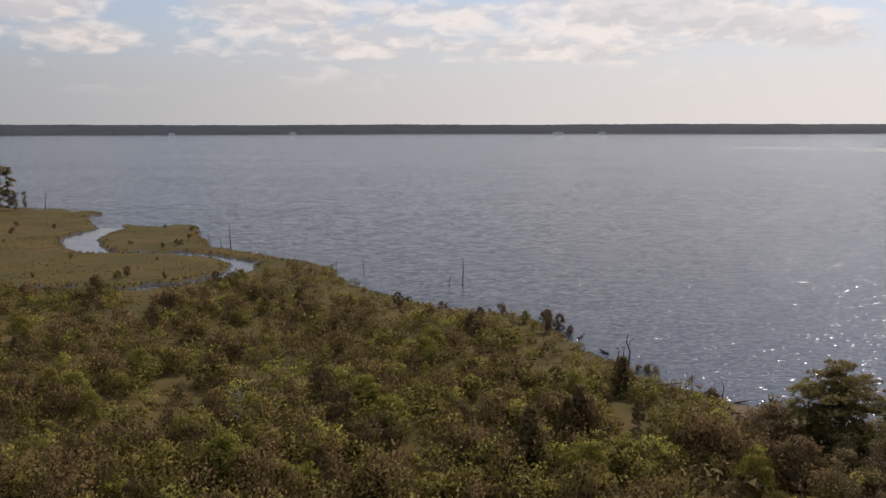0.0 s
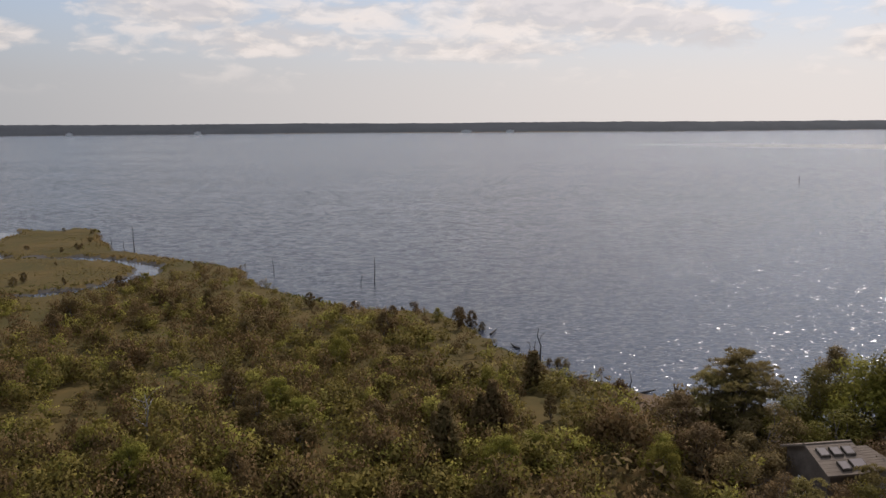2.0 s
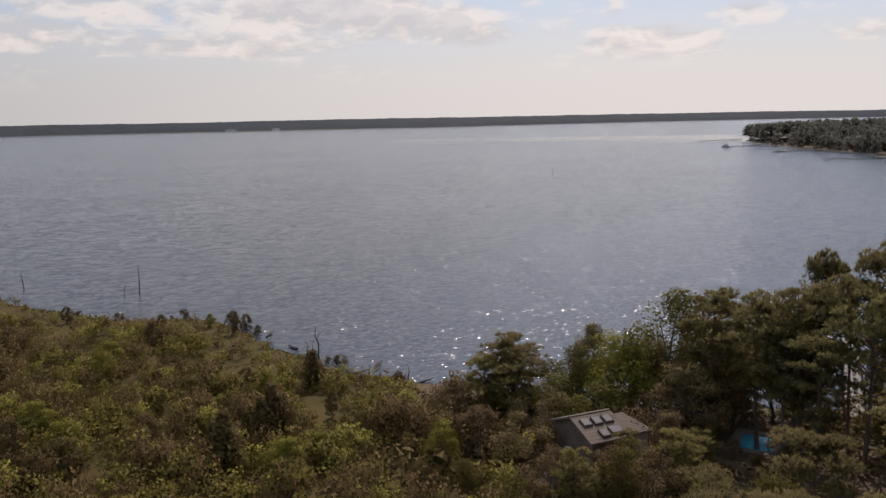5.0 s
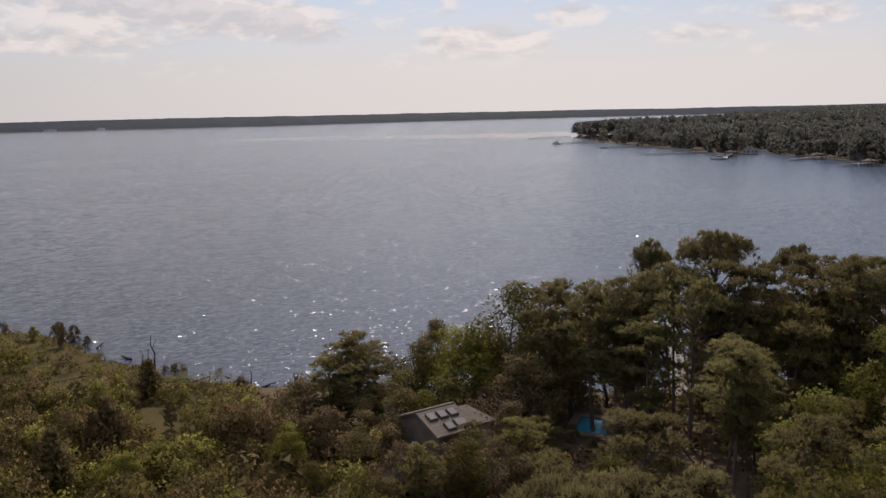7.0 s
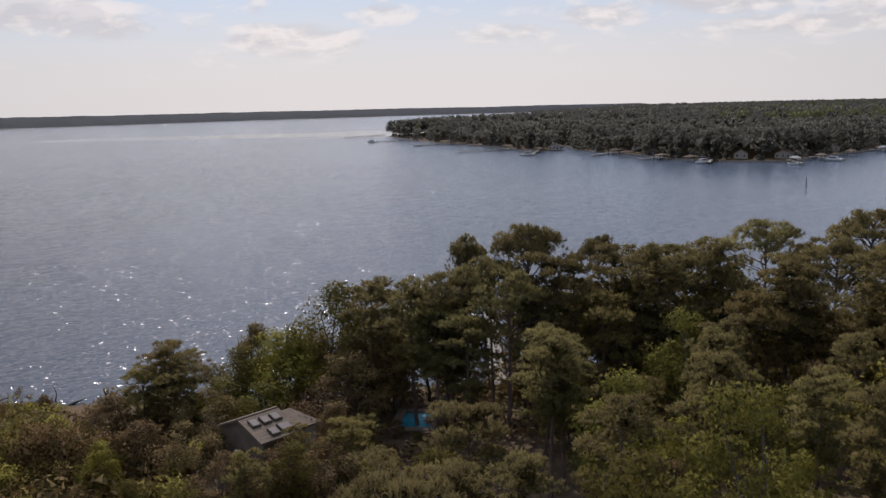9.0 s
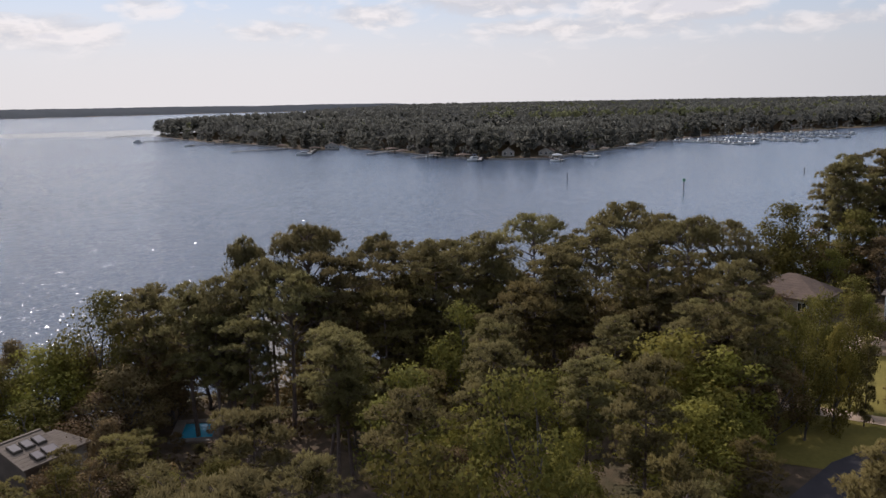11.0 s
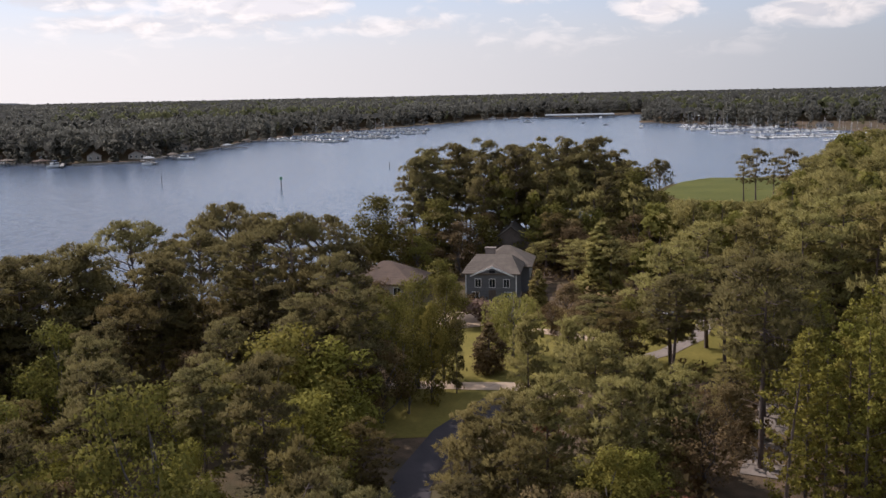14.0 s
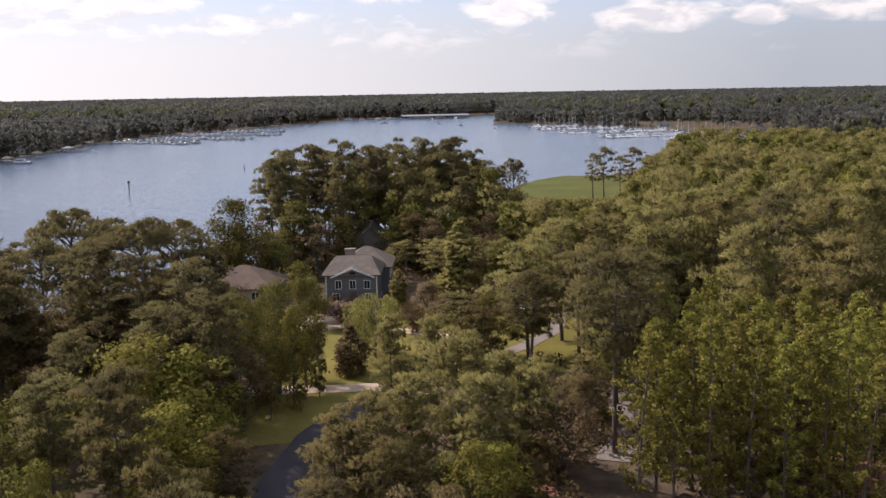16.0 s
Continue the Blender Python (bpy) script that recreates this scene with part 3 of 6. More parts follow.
def tuft_cloud(rng, tufts, ways, heart, count, length, width):
    """Bundles of long needles that spread from the twig ends, upwards and outwards: an array (n, 4, 3)."""
    p, w = np.repeat(np.asarray(tufts, float), count, 0), np.repeat(unit(np.asarray(ways, float)), count, 0)
    d = unit(rng.normal(size=p.shape) * 0.62 + w * 0.95)
    side = unit(np.cross(d, rng.normal(size=p.shape)))
    s = rng.uniform(0.65, 1.3, len(p))[:, None]
    p = p + rng.normal(size=p.shape) * length * 0.22
    tris = np.stack([p - side * width * s, p + side * width * s, p + d * length * s], 1)
    return facing(tris, w * 0.35 + d * 0.5 + unit(p - np.asarray(heart)) * 0.8)


def limb(rng, a, b, r, sag=0.1):
    mid = (a + b) / 2 + Vector(rng.normal(size=3)) * sag * (b - a).length
    return tube([a, mid, b], [r, r * 0.65, r * 0.2], 4)


def pine_shape(seed, h=20.0, spread=4.2, bare=0.4, tufts=26, needles=16, limbs=28, size=0.40, umbrella=0.0, lift=0.4):
    """A southern pine: curved bare stem, rising limbs that fork into flat-bottomed pads of needle tufts. Wood as (verts, faces), needles as triangles."""
    rng = np.random.default_rng(seed)
    bend = Vector((rng.normal() * 0.5, rng.normal() * 0.5, 0))
    stem = [Vector((0, 0, -0.4)) + Vector((0, 0, (h * (0.9 if umbrella else 0.97) + 0.4) * k / 7)) + bend * math.sin(k / 7 * 2.6) for k in range(8)]
    base_r = 0.012 * h + 0.04
    wood = [tube(stem, [base_r * (1 - 0.86 * k / 7) for k in range(8)], 7)]
    ends, ways = [], []

    def pad(root, q, r, n):
        """Tufts over a shallow dome of twigs, the lower ones on its rim."""
        for k in range(n):
            w, u = rng.uniform(0, 6.283), math.sqrt(rng.uniform(0, 1))
            off = Vector((math.cos(w) * u * r, math.sin(w) * u * r, r * (0.42 * (1 - u * u) - 0.1 + rng.normal() * 0.10)))
            ends.append(q + off)
            ways.append(off.normalized() * 0.7 + Vector((0, 0, 0.75)))
            if k % 5 == 0:
                wood.append(limb(rng, root, q + off * 0.9, base_r * 0.13))

    for i in range(limbs):
        tier = limbs / 3
        u = bare + (1 - bare) * min(0.97, (i // 3 + 0.25 + rng.normal() * 0.3) / tier)
        at = Vector((0, 0, h * u)) + bend * math.sin(u * 2.6)
        v = (u - bare) / (1 - bare)
        dome = 0.7 + v if v < 0.3 else math.sqrt(max(0.06, 1 - ((v - 0.3) / 0.71) ** 2))
        reach = spread * dome * rng.uniform(0.5, 1.15)
        w = i * 2.094 + (i // 3) * 0.9 + rng.uniform(-0.45, 0.45)
        tip = at + Vector((math.cos(w) * reach, math.sin(w) * reach, reach * (0.1 + lift * v)))
        if umbrella:
            reach = spread * math.sqrt(rng.uniform(0.03, 1.0))
            tip_z = h * (0.95 - umbrella * (reach / spread) ** 1.6 * rng.uniform(0.35, 1.0))
            at = Vector((0, 0, min(0.86 * h, max(bare * h, tip_z - 0.45 * reach - 1.0)))) + bend * math.sin(u * 2.6)
            tip = Vector((math.cos(w) * reach, math.sin(w) * reach, tip_z)) + bend * 0.6
        wood.append(limb(rng, at, tip, base_r * 0.36 * (1.1 - 0.6 * v)))
        big = (0.32 * reach + 0.05 * spread + 0.4) * rng.uniform(0.75, 1.2)
        pad(at.lerp(tip, 0.7), at.lerp(tip, 0.95), big, tufts)
        if reach > 0.45 * spread and not umbrella:
            pad(at.lerp(tip, 0.3), at.lerp(tip, 0.55) + Vector((0, 0, 0.2)), big * 0.75, tufts // 2)
    for k in range(0 if umbrella else 3):
        pad(stem[-1], Vector((0, 0, h * (0.9 + 0.035 * k))) + bend * 0.5, 0.9 - 0.2 * k, tufts // 2)
    for k in range(4):  # dead stubs under the crown
        u = bare * rng.uniform(0.6, 0.98)
        at, w = Vector((0, 0, h * u)) + bend * math.sin(u * 2.6), rng.uniform(0, 6.3)
        wood.append(limb(rng, at, at + Vector((math.cos(w), math.sin(w), 0.15)) * rng.uniform(0.9, 2.2), 0.05))
    return join(wood), tuft_cloud(rng, ends, ways, (0, 0, h * (0.35 + 0.5 * bare)), needles, size, size * 0.13)


def broad_shape(seed, h=13.0, spread=3.6, bare=0.14, clumps=54, leaves=112, size=0.30, squat=1.0):
    """A broad-leaved tree: forked stem, limbs to every clump of a lobed, uneven crown."""
    rng = np.random.default_rng(seed)
    stem = [Vector((math.sin(k * 1.3 + seed) * 0.12 * k, math.cos(k * 1.1 + seed) * 0.12 * k, -0.3 + h * 0.62 * k / 5)) for k in range(6)]
    base_r = 0.014 * h + 0.03
    wood = [tube(stem, [base_r * (1 - 0.75 * k / 5) for k in range(6)], 7)]
    lobes = [(k * 2.4 + rng.uniform(-0.5, 0.5), rng.uniform(0.6, 1.0), rng.uniform(0.2, 0.9)) for k in range(7)]
    centres, radii = [], []
    for i in range(clumps):
        w, out, v = lobes[i % 7] if i < 42 else (rng.uniform(0, 6.28), rng.uniform(0, 0.95), rng.uniform(0.2, 1.0))
        w, out, v = w + rng.normal() * 0.35, out * rng.uniform(0.6, 1.08), min(1.0, max(0.0, v + rng.normal() * 0.16))
        wide = spread * (math.sin(math.pi * (0.14 + 0.8 * v)) ** 0.7) * squat
        q = Vector((math.cos(w) * wide * out, math.sin(w) * wide * out, h * (bare + (0.94 - bare) * v)))
        centres.append(q)
        radii.append(rng.uniform(0.85, 1.4) * spread / 3.6)
        if i % 3 == 0:
            k = min(5, 1 + int(4.5 * v))
            wood.append(limb(rng, stem[k - 1], q, base_r * 0.4))
    return join(wood), leaf_cloud(rng, centres, radii, leaves, size, size * 0.40, 0.85, 0.8, 0.1)


def gum_shape(seed, h=16.0, spread=2.4, boughs=38, leaves=26, size=0.24):
    """A slim young gum: one straight stem clothed from low down with short rising boughs and loose sprays of leaves."""
    rng = np.random.default_rng(seed)
    lean = Vector((rng.normal() * 0.4, rng.normal() * 0.4, 0))
    stem = [Vector((0, 0, -0.3)) + Vector((0, 0, h * 0.97 * k / 5)) + lean * (k / 5) ** 2 for k in range(6)]
    wood = [tube(stem, [0.16 * (1 - 0.8 * k / 5) for k in range(6)], 6)]
    centres, radii = [], []
    for i in range(boughs):
        v = 0.1 + 0.88 * (i + rng.uniform(0, 1)) / boughs
        at = Vector((0, 0, h * v * 0.97)) + lean * v * v
        w = i * 2.4 + rng.normal() * 0.4
        reach = spread * (0.3 + 1.6 * v if v < 0.42 else (1.02 - v) ** 0.6 * 1.35) * rng.uniform(0.5, 1.1)
        tip = at + Vector((math.cos(w) * reach, math.sin(w) * reach, reach * rng.uniform(0.2, 0.7)))
        wood.append(limb(rng, at, tip, 0.035))
        for k in range(3):
            centres.append(at.lerp(tip, 1.0 - 0.28 * k) + Vector(rng.normal(size=3)) * 0.22)
            radii.append(rng.uniform(0.32, 0.6))
    return join(wood), leaf_cloud(rng, centres, radii, leaves, size, size * 0.42, 0.8, 0.9, 0.1)


def cone_shape(seed, h=9.0, spread=2.0, rows=16, leaves=34, size=0.32):
    """A cedar or cypress: dense sprays round one straight stem."""
    rng = np.random.default_rng(seed)
    wood = [tube([Vector((0, 0, -0.3)), Vector((0.05, 0, h * 0.5)), Vector((0, 0, h))], [0.018 * h, 0.011 * h, 0.02], 7)]
    centres, radii = [], []
    for i in range(rows):
        v = (i + 0.5) / rows
        wide = spread * (1 - v) ** 0.75 * (0.72 + 0.28 * math.sin(v * 9 + seed)) * (0.6 + 0.4 * min(1, v * 6))
        for k in range(max(3, int(7 * (1 - v) + 2))):
            w = i * 1.1 + k * 6.283 / max(3, int(7 * (1 - v) + 2)) + rng.normal() * 0.2
            q = Vector((math.cos(w) * wide * rng.uniform(0.6, 1), math.sin(w) * wide * rng.uniform(0.6, 1), h * (0.08 + 0.9 * v)))
            centres.append(q)
            radii.append(0.28 + 0.32 * spread * (1 - v) * 0.6)
            if k % 3 == 0:
                wood.append(limb(rng, Vector((0, 0, q.z - 0.1)), q, 0.035))
    return join(wood), leaf_cloud(rng, centres, radii, leaves, size, size * 0.34, 0.8, 0.8, 0.3)


def willow_shape(seed, h=8.5, spread=3.4):
    """A weeping tree: curtains of hanging shoots from arched limbs."""
    rng = np.random.default_rng(seed)
    wood = [tube([Vector((0, 0, -0.3)), Vector((0.2, 0.1, h * 0.4)), Vector((0.1, 0, h * 0.8))], [0.22, 0.15, 0.06], 7)]
    centres = []
    for i in range(90):
        w, out = rng.uniform(0, 6.28), spread * rng.uniform(0.15, 1.0) ** 0.6
        top = Vector((math.cos(w) * out, math.sin(w) * out, h * (0.98 - 0.22 * (out / spread) ** 2)))
        if i % 5 == 0:
            wood.append(limb(rng, Vector((0.1, 0, h * 0.55)), top, 0.06))
        fall = rng.uniform(0.55, 0.9) * h
        for k in range(9):
            centres.append(top - Vector((0, 0, fall * k / 9)) + Vector((*rng.normal(size=2) * 0.12, 0)))
    return join(wood), leaf_cloud(rng, centres, np.full(len(centres), 0.22), 6, 0.42, 0.06, 1.5, 0.6, -2.6)


def plant(name, shape, bark, leaf, label, category, group=""):
    """A tree as a thing: trunk and crown under one base."""
    (verts, faces), tris = shape
    t = thing(name, label, category, group)
    mesh_object("trunk", verts, faces, bark, t, True)
    triangles("crown", tris, leaf, t)
    return t


def scatter(tris, spots):
    """Many copies of a plant's triangles as one array; spots: x, y, z, width scale, height scale, turn."""
    s = np.asarray(spots, float)
    c, n, m = np.cos(s[:, 5])[:, None], np.sin(s[:, 5])[:, None], tris.shape[1]

    def turned(t):
        return t[..., 0] * c - t[..., 1] * n, t[..., 0] * n + t[..., 1] * c, np.repeat(t[..., 2], len(s), 0)

    x, y, z = turned(tris[:, :3].reshape(1, -1, 3))
    places = np.stack([x * s[:, 3:4] + s[:, 0:1], y * s[:, 3:4] + s[:, 1:2], z * s[:, 4:5] + s[:, 2:3]], -1).reshape(-1, 3, 3)
    if m == 3:
        return places.astype(np.float32)
    ways = np.stack(turned(tris[:, 3].reshape(1, -1, 3)), -1).reshape(-1, 1, 3)
    return np.concatenate([places, ways], 1).astype(np.float32)


def wood_triangles(wood):
    verts, faces = wood
    v = np.array([tuple(p) for p in verts])
    return np.concatenate([[v[[f[0], f[k], f[k + 1]]] for k in range(1, len(f) - 1)] for f in faces])


PINES = [plant("pine_tree", pine_shape(10 + k, 20.0, (3.8, 3.3, 4.1, 3.2, 3.7)[k], (0.42, 0.48, 0.36, 0.40, 0.32)[k]), "bark", "pine",
               "tall loblolly pine with a bare trunk and tufted olive crown", "tree", "pine wood") for k in range(5)]
YOUNG_PINES = [plant("young_pine_tree", pine_shape(30 + k, 11.0, 2.7, 0.08, 20, 13, 32, 0.36), "bark", "brown_pine",
                     "young bushy pine with olive-brown needles to the ground", "tree", "pine wood") for k in range(3)]
BROADS = [plant("broadleaf_tree", broad_shape(50 + k, 13.0, (4.7, 4.0, 5.1)[k], 0.10, 60, 112, 0.245), "grey_bark", "leaf",
                "fresh green sweetgum tree with a lobed leafy crown", "tree", "broadleaf trees") for k in range(3)]
MID_BROADS = [plant("broadleaf_tree", broad_shape(55 + k, 13.0, (4.7, 4.2)[k], 0.14, 54, 72, 0.32), "grey_bark", "leaf",
                    "green leafy sweetgum tree standing among pines", "tree", "broadleaf trees") for k in range(2)]
OAKS = [plant("oak_tree", broad_shape(60 + k, 11.0, (4.2, 3.4)[k], 0.12, 50, 116, 0.235), "grey_bark", "dim_leaf",
              "dull dark-green oak with an open spreading crown", "tree", "oak trees") for k in range(2)]
OPEN_PINE = plant("pine_tree", pine_shape(71, 20.0, 5.0, 0.50, 24, 14, 24, 0.40, 0.36), "bark", "pine",
                  "old pine with an open flat-topped crown and bare forked limbs", "tree", "pine wood")
ROUND_PINE = plant("pine_tree", pine_shape(75, 20.0, 4.6, 0.40, 24, 14, 44, 0.42, 0.5), "bark", "pine",
                   "big pine with a broad rounded olive crown", "tree", "pine wood")
CAP_PINE = plant("pine_tree", pine_shape(79, 20.0, 4.2, 0.55, 28, 15, 30, 0.38, 0.2), "bark", "pine",
                 "tall pine with a shallow flat-topped crown on a long bare trunk", "tree", "pine wood")
MYRTLES = [plant("myrtle_shrub", broad_shape(95 + k, 4.0, (1.7, 1.3)[k], 0.04, 42, 70, 0.15), "grey_bark", "scrub_dark",
                 "dense dark brown-green wax myrtle bush among grass and scrub", "shrub", "myrtle bushes") for k in range(2)]
SHORE_PINE = plant("pine_tree", pine_shape(73, 20.0, 2.6, 0.5, 9, 14, 15, 0.55), "bark", "pine",
                   "slim scattered pine with layered branches by the meadow", "tree", "pine wood")
MID_PINES = [plant("pine_tree", pine_shape(110 + k, 20.0, (4.0, 4.5, 3.6)[k], (0.44, 0.40, 0.48)[k], 16, 11, 28, 0.5), "bark", "pine",
                   "tall loblolly pine with a full tufted olive crown", "tree", "pine wood") for k in range(3)]
# the two sun sets wear the needle colour with sunlight painted in
SUN_YOUNG = [plant("young_pine_tree", pine_shape(35 + k, 11.0, 2.8, 0.08, 22, 13, 36, 0.36), "bark", "sunlit_pine",
                   "young bushy pine with yellow-olive needles coloured as sunlit", "tree", "pine wood") for k in range(2)]
SUN_PINES = [plant("pine_tree", pine_shape(120 + k, 18.0, (4.0, 4.4, 3.6)[k], (0.2, 0.26, 0.3)[k], 19, 12, 30, 0.48, 0.0, 0.2), "bark", "sunlit_pine",
                   "full-crowned pine with olive needles coloured as sunlit", "tree", "pine wood") for k in range(3)]
BAYS = [plant("bay_shrub", broad_shape(130 + k, 4.0, (2.0, 1.6)[k], 0.03, 46, 90, 0.15), "grey_bark", "bright_leaf",
               "fresh yellow-green bay bush in the wetland scrub", "shrub", "bay bushes") for k in range(2)]
BRIGHTS = [plant("broadleaf_tree", broad_shape(140 + k, 10.0, (4.0, 3.4)[k], 0.08, 58, 130, 0.22), "grey_bark", "bright_leaf",
                  "bright yellow-green young sweetgum in full leaf", "tree", "broadleaf trees") for k in range(2)]
GUMS = [plant("sweetgum_tree", gum_shape(150 + k, 16.0, (2.4, 2.8, 2.1)[k]), "bark", "bright_leaf",
               "slim upright sweetgum with fresh green leaves and a dark shaded stem", "tree", "young gum thicket") for k in range(3)]
BIG_PINE = plant("pine_tree", pine_shape(77, 20.0, 4.9, 0.5, 26, 15, 36, 0.40, 0.0, 0.25), "bark", "pine",
                 "big dark pine with layered branches on a long straight trunk", "tree", "pine wood")
WILLOW = plant("willow_tree", willow_shape(81), "grey_bark", "willow", "pale yellow-green weeping willow on the lawn", "tree")
FULL_BROAD = plant("broadleaf_tree", broad_shape(57, 13.0, 4.6, 0.06, 96, 90, 0.30), "grey_bark", "leaf", "dense rounded fresh green broadleaf tree near the water", "tree", "broadleaf trees")
RUSTY_PINE = plant("young_pine_tree", pine_shape(41, 6.0, 1.7, 0.06, 16, 12, 24, 0.3), "bark", "rusty", "dying young pine with rust-brown needles", "tree", "pine wood")
CYPRESS = plant("cypress_tree", cone_shape(83, 14.0, 2.7, 24, 36, 0.4), "bark", "cypress", "tall soft-green cone-shaped cypress", "tree")
CEDARS = [plant("cedar_tree", cone_shape(85 + k, 5.0, 1.6, 12, 40, 0.3), "bark", "scrub_dark", "small dark upright cedar in the scrub", "tree", "cedars") for k in range(2)]
ORNAMENTAL = plant("ornamental_tree", cone_shape(91, 6.5, 2.3, 12, 60, 0.26), "bark", "dim_leaf", "round dull green evergreen planted on the lawn", "tree")
HEDGES = [plant("foundation_shrub", broad_shape(98, 1.8, 1.1, 0.02, 26, 60, 0.12), "grey_bark", "dim_leaf", "clipped round evergreen shrub at the house wall", "shrub", "foundation shrubs")]
PLUM = plant("plum_shrub", broad_shape(93, 3.6, 1.9, 0.15, 26, 70, 0.24), "bark", "red_leaf", "rounded dark-red ornamental shrub by the forecourt", "shrub")
USED = set()
NATURAL = {t.name: h for group, h in ((PINES, 20.4), (MID_PINES, 20.4), (YOUNG_PINES, 11.2), (BROADS, 13.3), ([FULL_BROAD], 13.3), ([RUSTY_PINE], 6.1), (MID_BROADS, 13.3), (OAKS, 11.3), (CEDARS, 5.0), (MYRTLES, 4.0), ([SHORE_PINE], 20.4), ([OPEN_PINE, ROUND_PINE, CAP_PINE], 19.9),
                                      (SUN_PINES, 18.4), (SUN_YOUNG, 11.2), (BAYS, 4.1), (BRIGHTS, 10.3), (GUMS, 16.3), ([BIG_PINE], 20.4), ([WILLOW], 8.4), ([CYPRESS], 14.0), ([ORNAMENTAL], 6.5), ([PLUM], 3.7), (HEDGES, 1.8)) for t in group for h in [h]}


def stand(template, x, y, height, wide=1.0, turn=None):
    """Sets a plant of that height on the ground. The first use takes the built one, the later ones are copies."""
    s = height / NATURAL[template.name]
    m = pose(x, y, height_at(x, y) - 0.05, 0, 0, random.uniform(0, 360) if turn is None else turn)
    k = Matrix.Diagonal((s * wide, s * wide, s, 1))
    if template.name not in USED:
        USED.add(template.name)
        template.matrix_basis = m @ k
        return template
    made = copy_thing(template, m)
    made.scale = (s * wide, s * wide, s)
    return made


# trees that stand out against the water, round the houses and on the lawn: kind, heading, distance, heading height of the top
def top_height(az, d, el):
    """The height above ground of a plant at that place whose tip is seen el degrees below the level."""
    p = bearing(az, d)
    return EYE_Z + d * math.tan(radians(el)) - height_at(p.x, p.y)


SKYLINE = [("young", 24.6, 93, -14.3, 1.45), ("young", 23.3, 92, -15.6, 1.3), ("young", 25.7, 91, -15.3, 1.3), ("oak", 21.5, 90, -16.8, 1.2), ("oak", 27.0, 86, -17.0, 1.0), ("broad", 29.3, 94, -14.6, 1.2), ("bright", 31.9, 93, -13.7, 1.4),
           ("oak", 30.6, 98, -13.2, 0.8), ("broad", 35.4, 94, -10.9, 1.1), ("pine", 38.4, 91, -11.0, 1.0), ("pine", 41.0, 88, -11.2, 1.0), ("round", 42.9, 88, -10.0, 1.0),
           ("cap", 44.6, 93, -7.8, 0.45), ("cap", 48.6, 93, -7.0, 0.85), ("cap", 46.3, 88, -9.2, 0.8), ("round", 47.2, 85, -9.9, 1.0), ("pine", 49.9, 86, -9.5, 1.0)]
SKYLINE_EAST = [("cap", 53.1, 106, -7.9, 0.5), ("pine", 51.4, 92, -9.4, 1.0), ("pine", 54.0, 94, -9.2, 1.2), ("pine", 56.6, 92, -9.0, 1.2), ("pine", 64.6, 92, -9.4, 1.2), ("pine", 71.0, 98, -8.6, 1.2), ("shore", 55.3, 112, -8.7, 1.0), ("round", 58.3, 98, -8.3, 1.2), ("pine", 60.6, 96, -8.6, 1.0), ("open", 63.4, 110, -6.7, 1.05),
                ("round", 67.5, 106, -7.7, 1.1), ("round", 69.6, 120, -6.0, 1.1), ("cap", 73.1, 104, -6.9, 0.85), ("pine", 71.4, 114, -7.4, 1.1), ("round", 75.6, 116, -7.1, 1.1), ("full", 79.2, 152, -6.4, 1.3),
                ("broad", 81.6, 150, -9.0, 1.0), ("pine", 66.0, 120, -8.4, 0.9)]
SHORE_FILL = [("young" if k % 3 else "pine", 43.5 + 2.4 * k, 88 + (0, 5, 2, 8)[k % 4] + max(0, k - 8) * 1.2, -12.4 + (0, 0.9, -0.7, 0.4)[k % 4] + k * 0.05, 1.2) for k in range(15)]
GROVE_MORE = [("pine", 81.9 + 1.02 * k, 168 + (0, 13, 6, 20)[k % 4], -3.5 - (0.3, 0.0, 0.9, 0.2, 0.5)[k % 5] - (0.9 if k > 11 else 0.0), 0.85) for k in range(15)]
GROVE_LOW = [(("oak", "broad", "young")[k % 3], 80.6 + 1.25 * k, 156 + (0, 6, 3)[k % 3], -7.8 - (0, 0.7, -0.4, 0.3)[k % 4], 1.3) for k in range(13) if k not in (5, 6)]
GROVE = [("pine", 82.3, 172, -3.6, 0.9), ("pine", 84.2, 176, -3.1, 0.9), ("pine", 86.0, 182, -3.0, 0.9), ("pine", 87.8, 178, -3.2, 0.9), ("pine", 89.6, 182, -3.0, 0.9),
         ("pine", 91.3, 178, -3.0, 0.9), ("pine", 93.0, 176, -2.8, 0.9), ("pine", 94.6, 184, -3.8, 0.9), ("broad", 95.8, 172, -4.8, 1.3), ("open", 97.2, 190, -4.0, 0.6), ("broad", 97.3, 180, -6.2, 1.2), ("oak", 98.3, 174, -7.2, 1.2),
         ("broad", 83.0, 160, -6.6, 1.2), ("pine", 81.6, 178, -4.2, 1.0), ("oak", 86.2, 166, -7.5, 1.2), ("oak", 93.5, 150, -9.4, 1.2), ("pine", 85.0, 192, -3.6, 0.9), ("pine", 88.8, 194, -3.5, 0.9),
         ("pine", 92.2, 192, -3.4, 0.9), ("broad", 90.6, 164, -7.0, 1.3), ("oak", 91.8, 160, -8.0, 1.3)]
YARD = [("broad", 79.9, 90, -12.8, 0.75), ("broad", 81.4, 94, -11.5, 0.75), ("broad", 83.1, 97, -11.6, 0.7), ("bright", 82.3, 89, -13.2, 0.6), ("broad", 80.7, 86, -15.0, 0.7), ("young", 84.0, 92, -14.3, 0.42),
        ("orn", 86.2, 99, -14.7, 1.5), ("willow", 87.8, 105, -13.0, 1.15), ("cone2", 89.5, 126, -11.3, 1.5), ("oak", 91.5, 120, -12.2, 1.1), ("oak", 90.4, 116, -13.4, 0.9), ("cypress", 93.6, 135, -8.2, 2.1)]
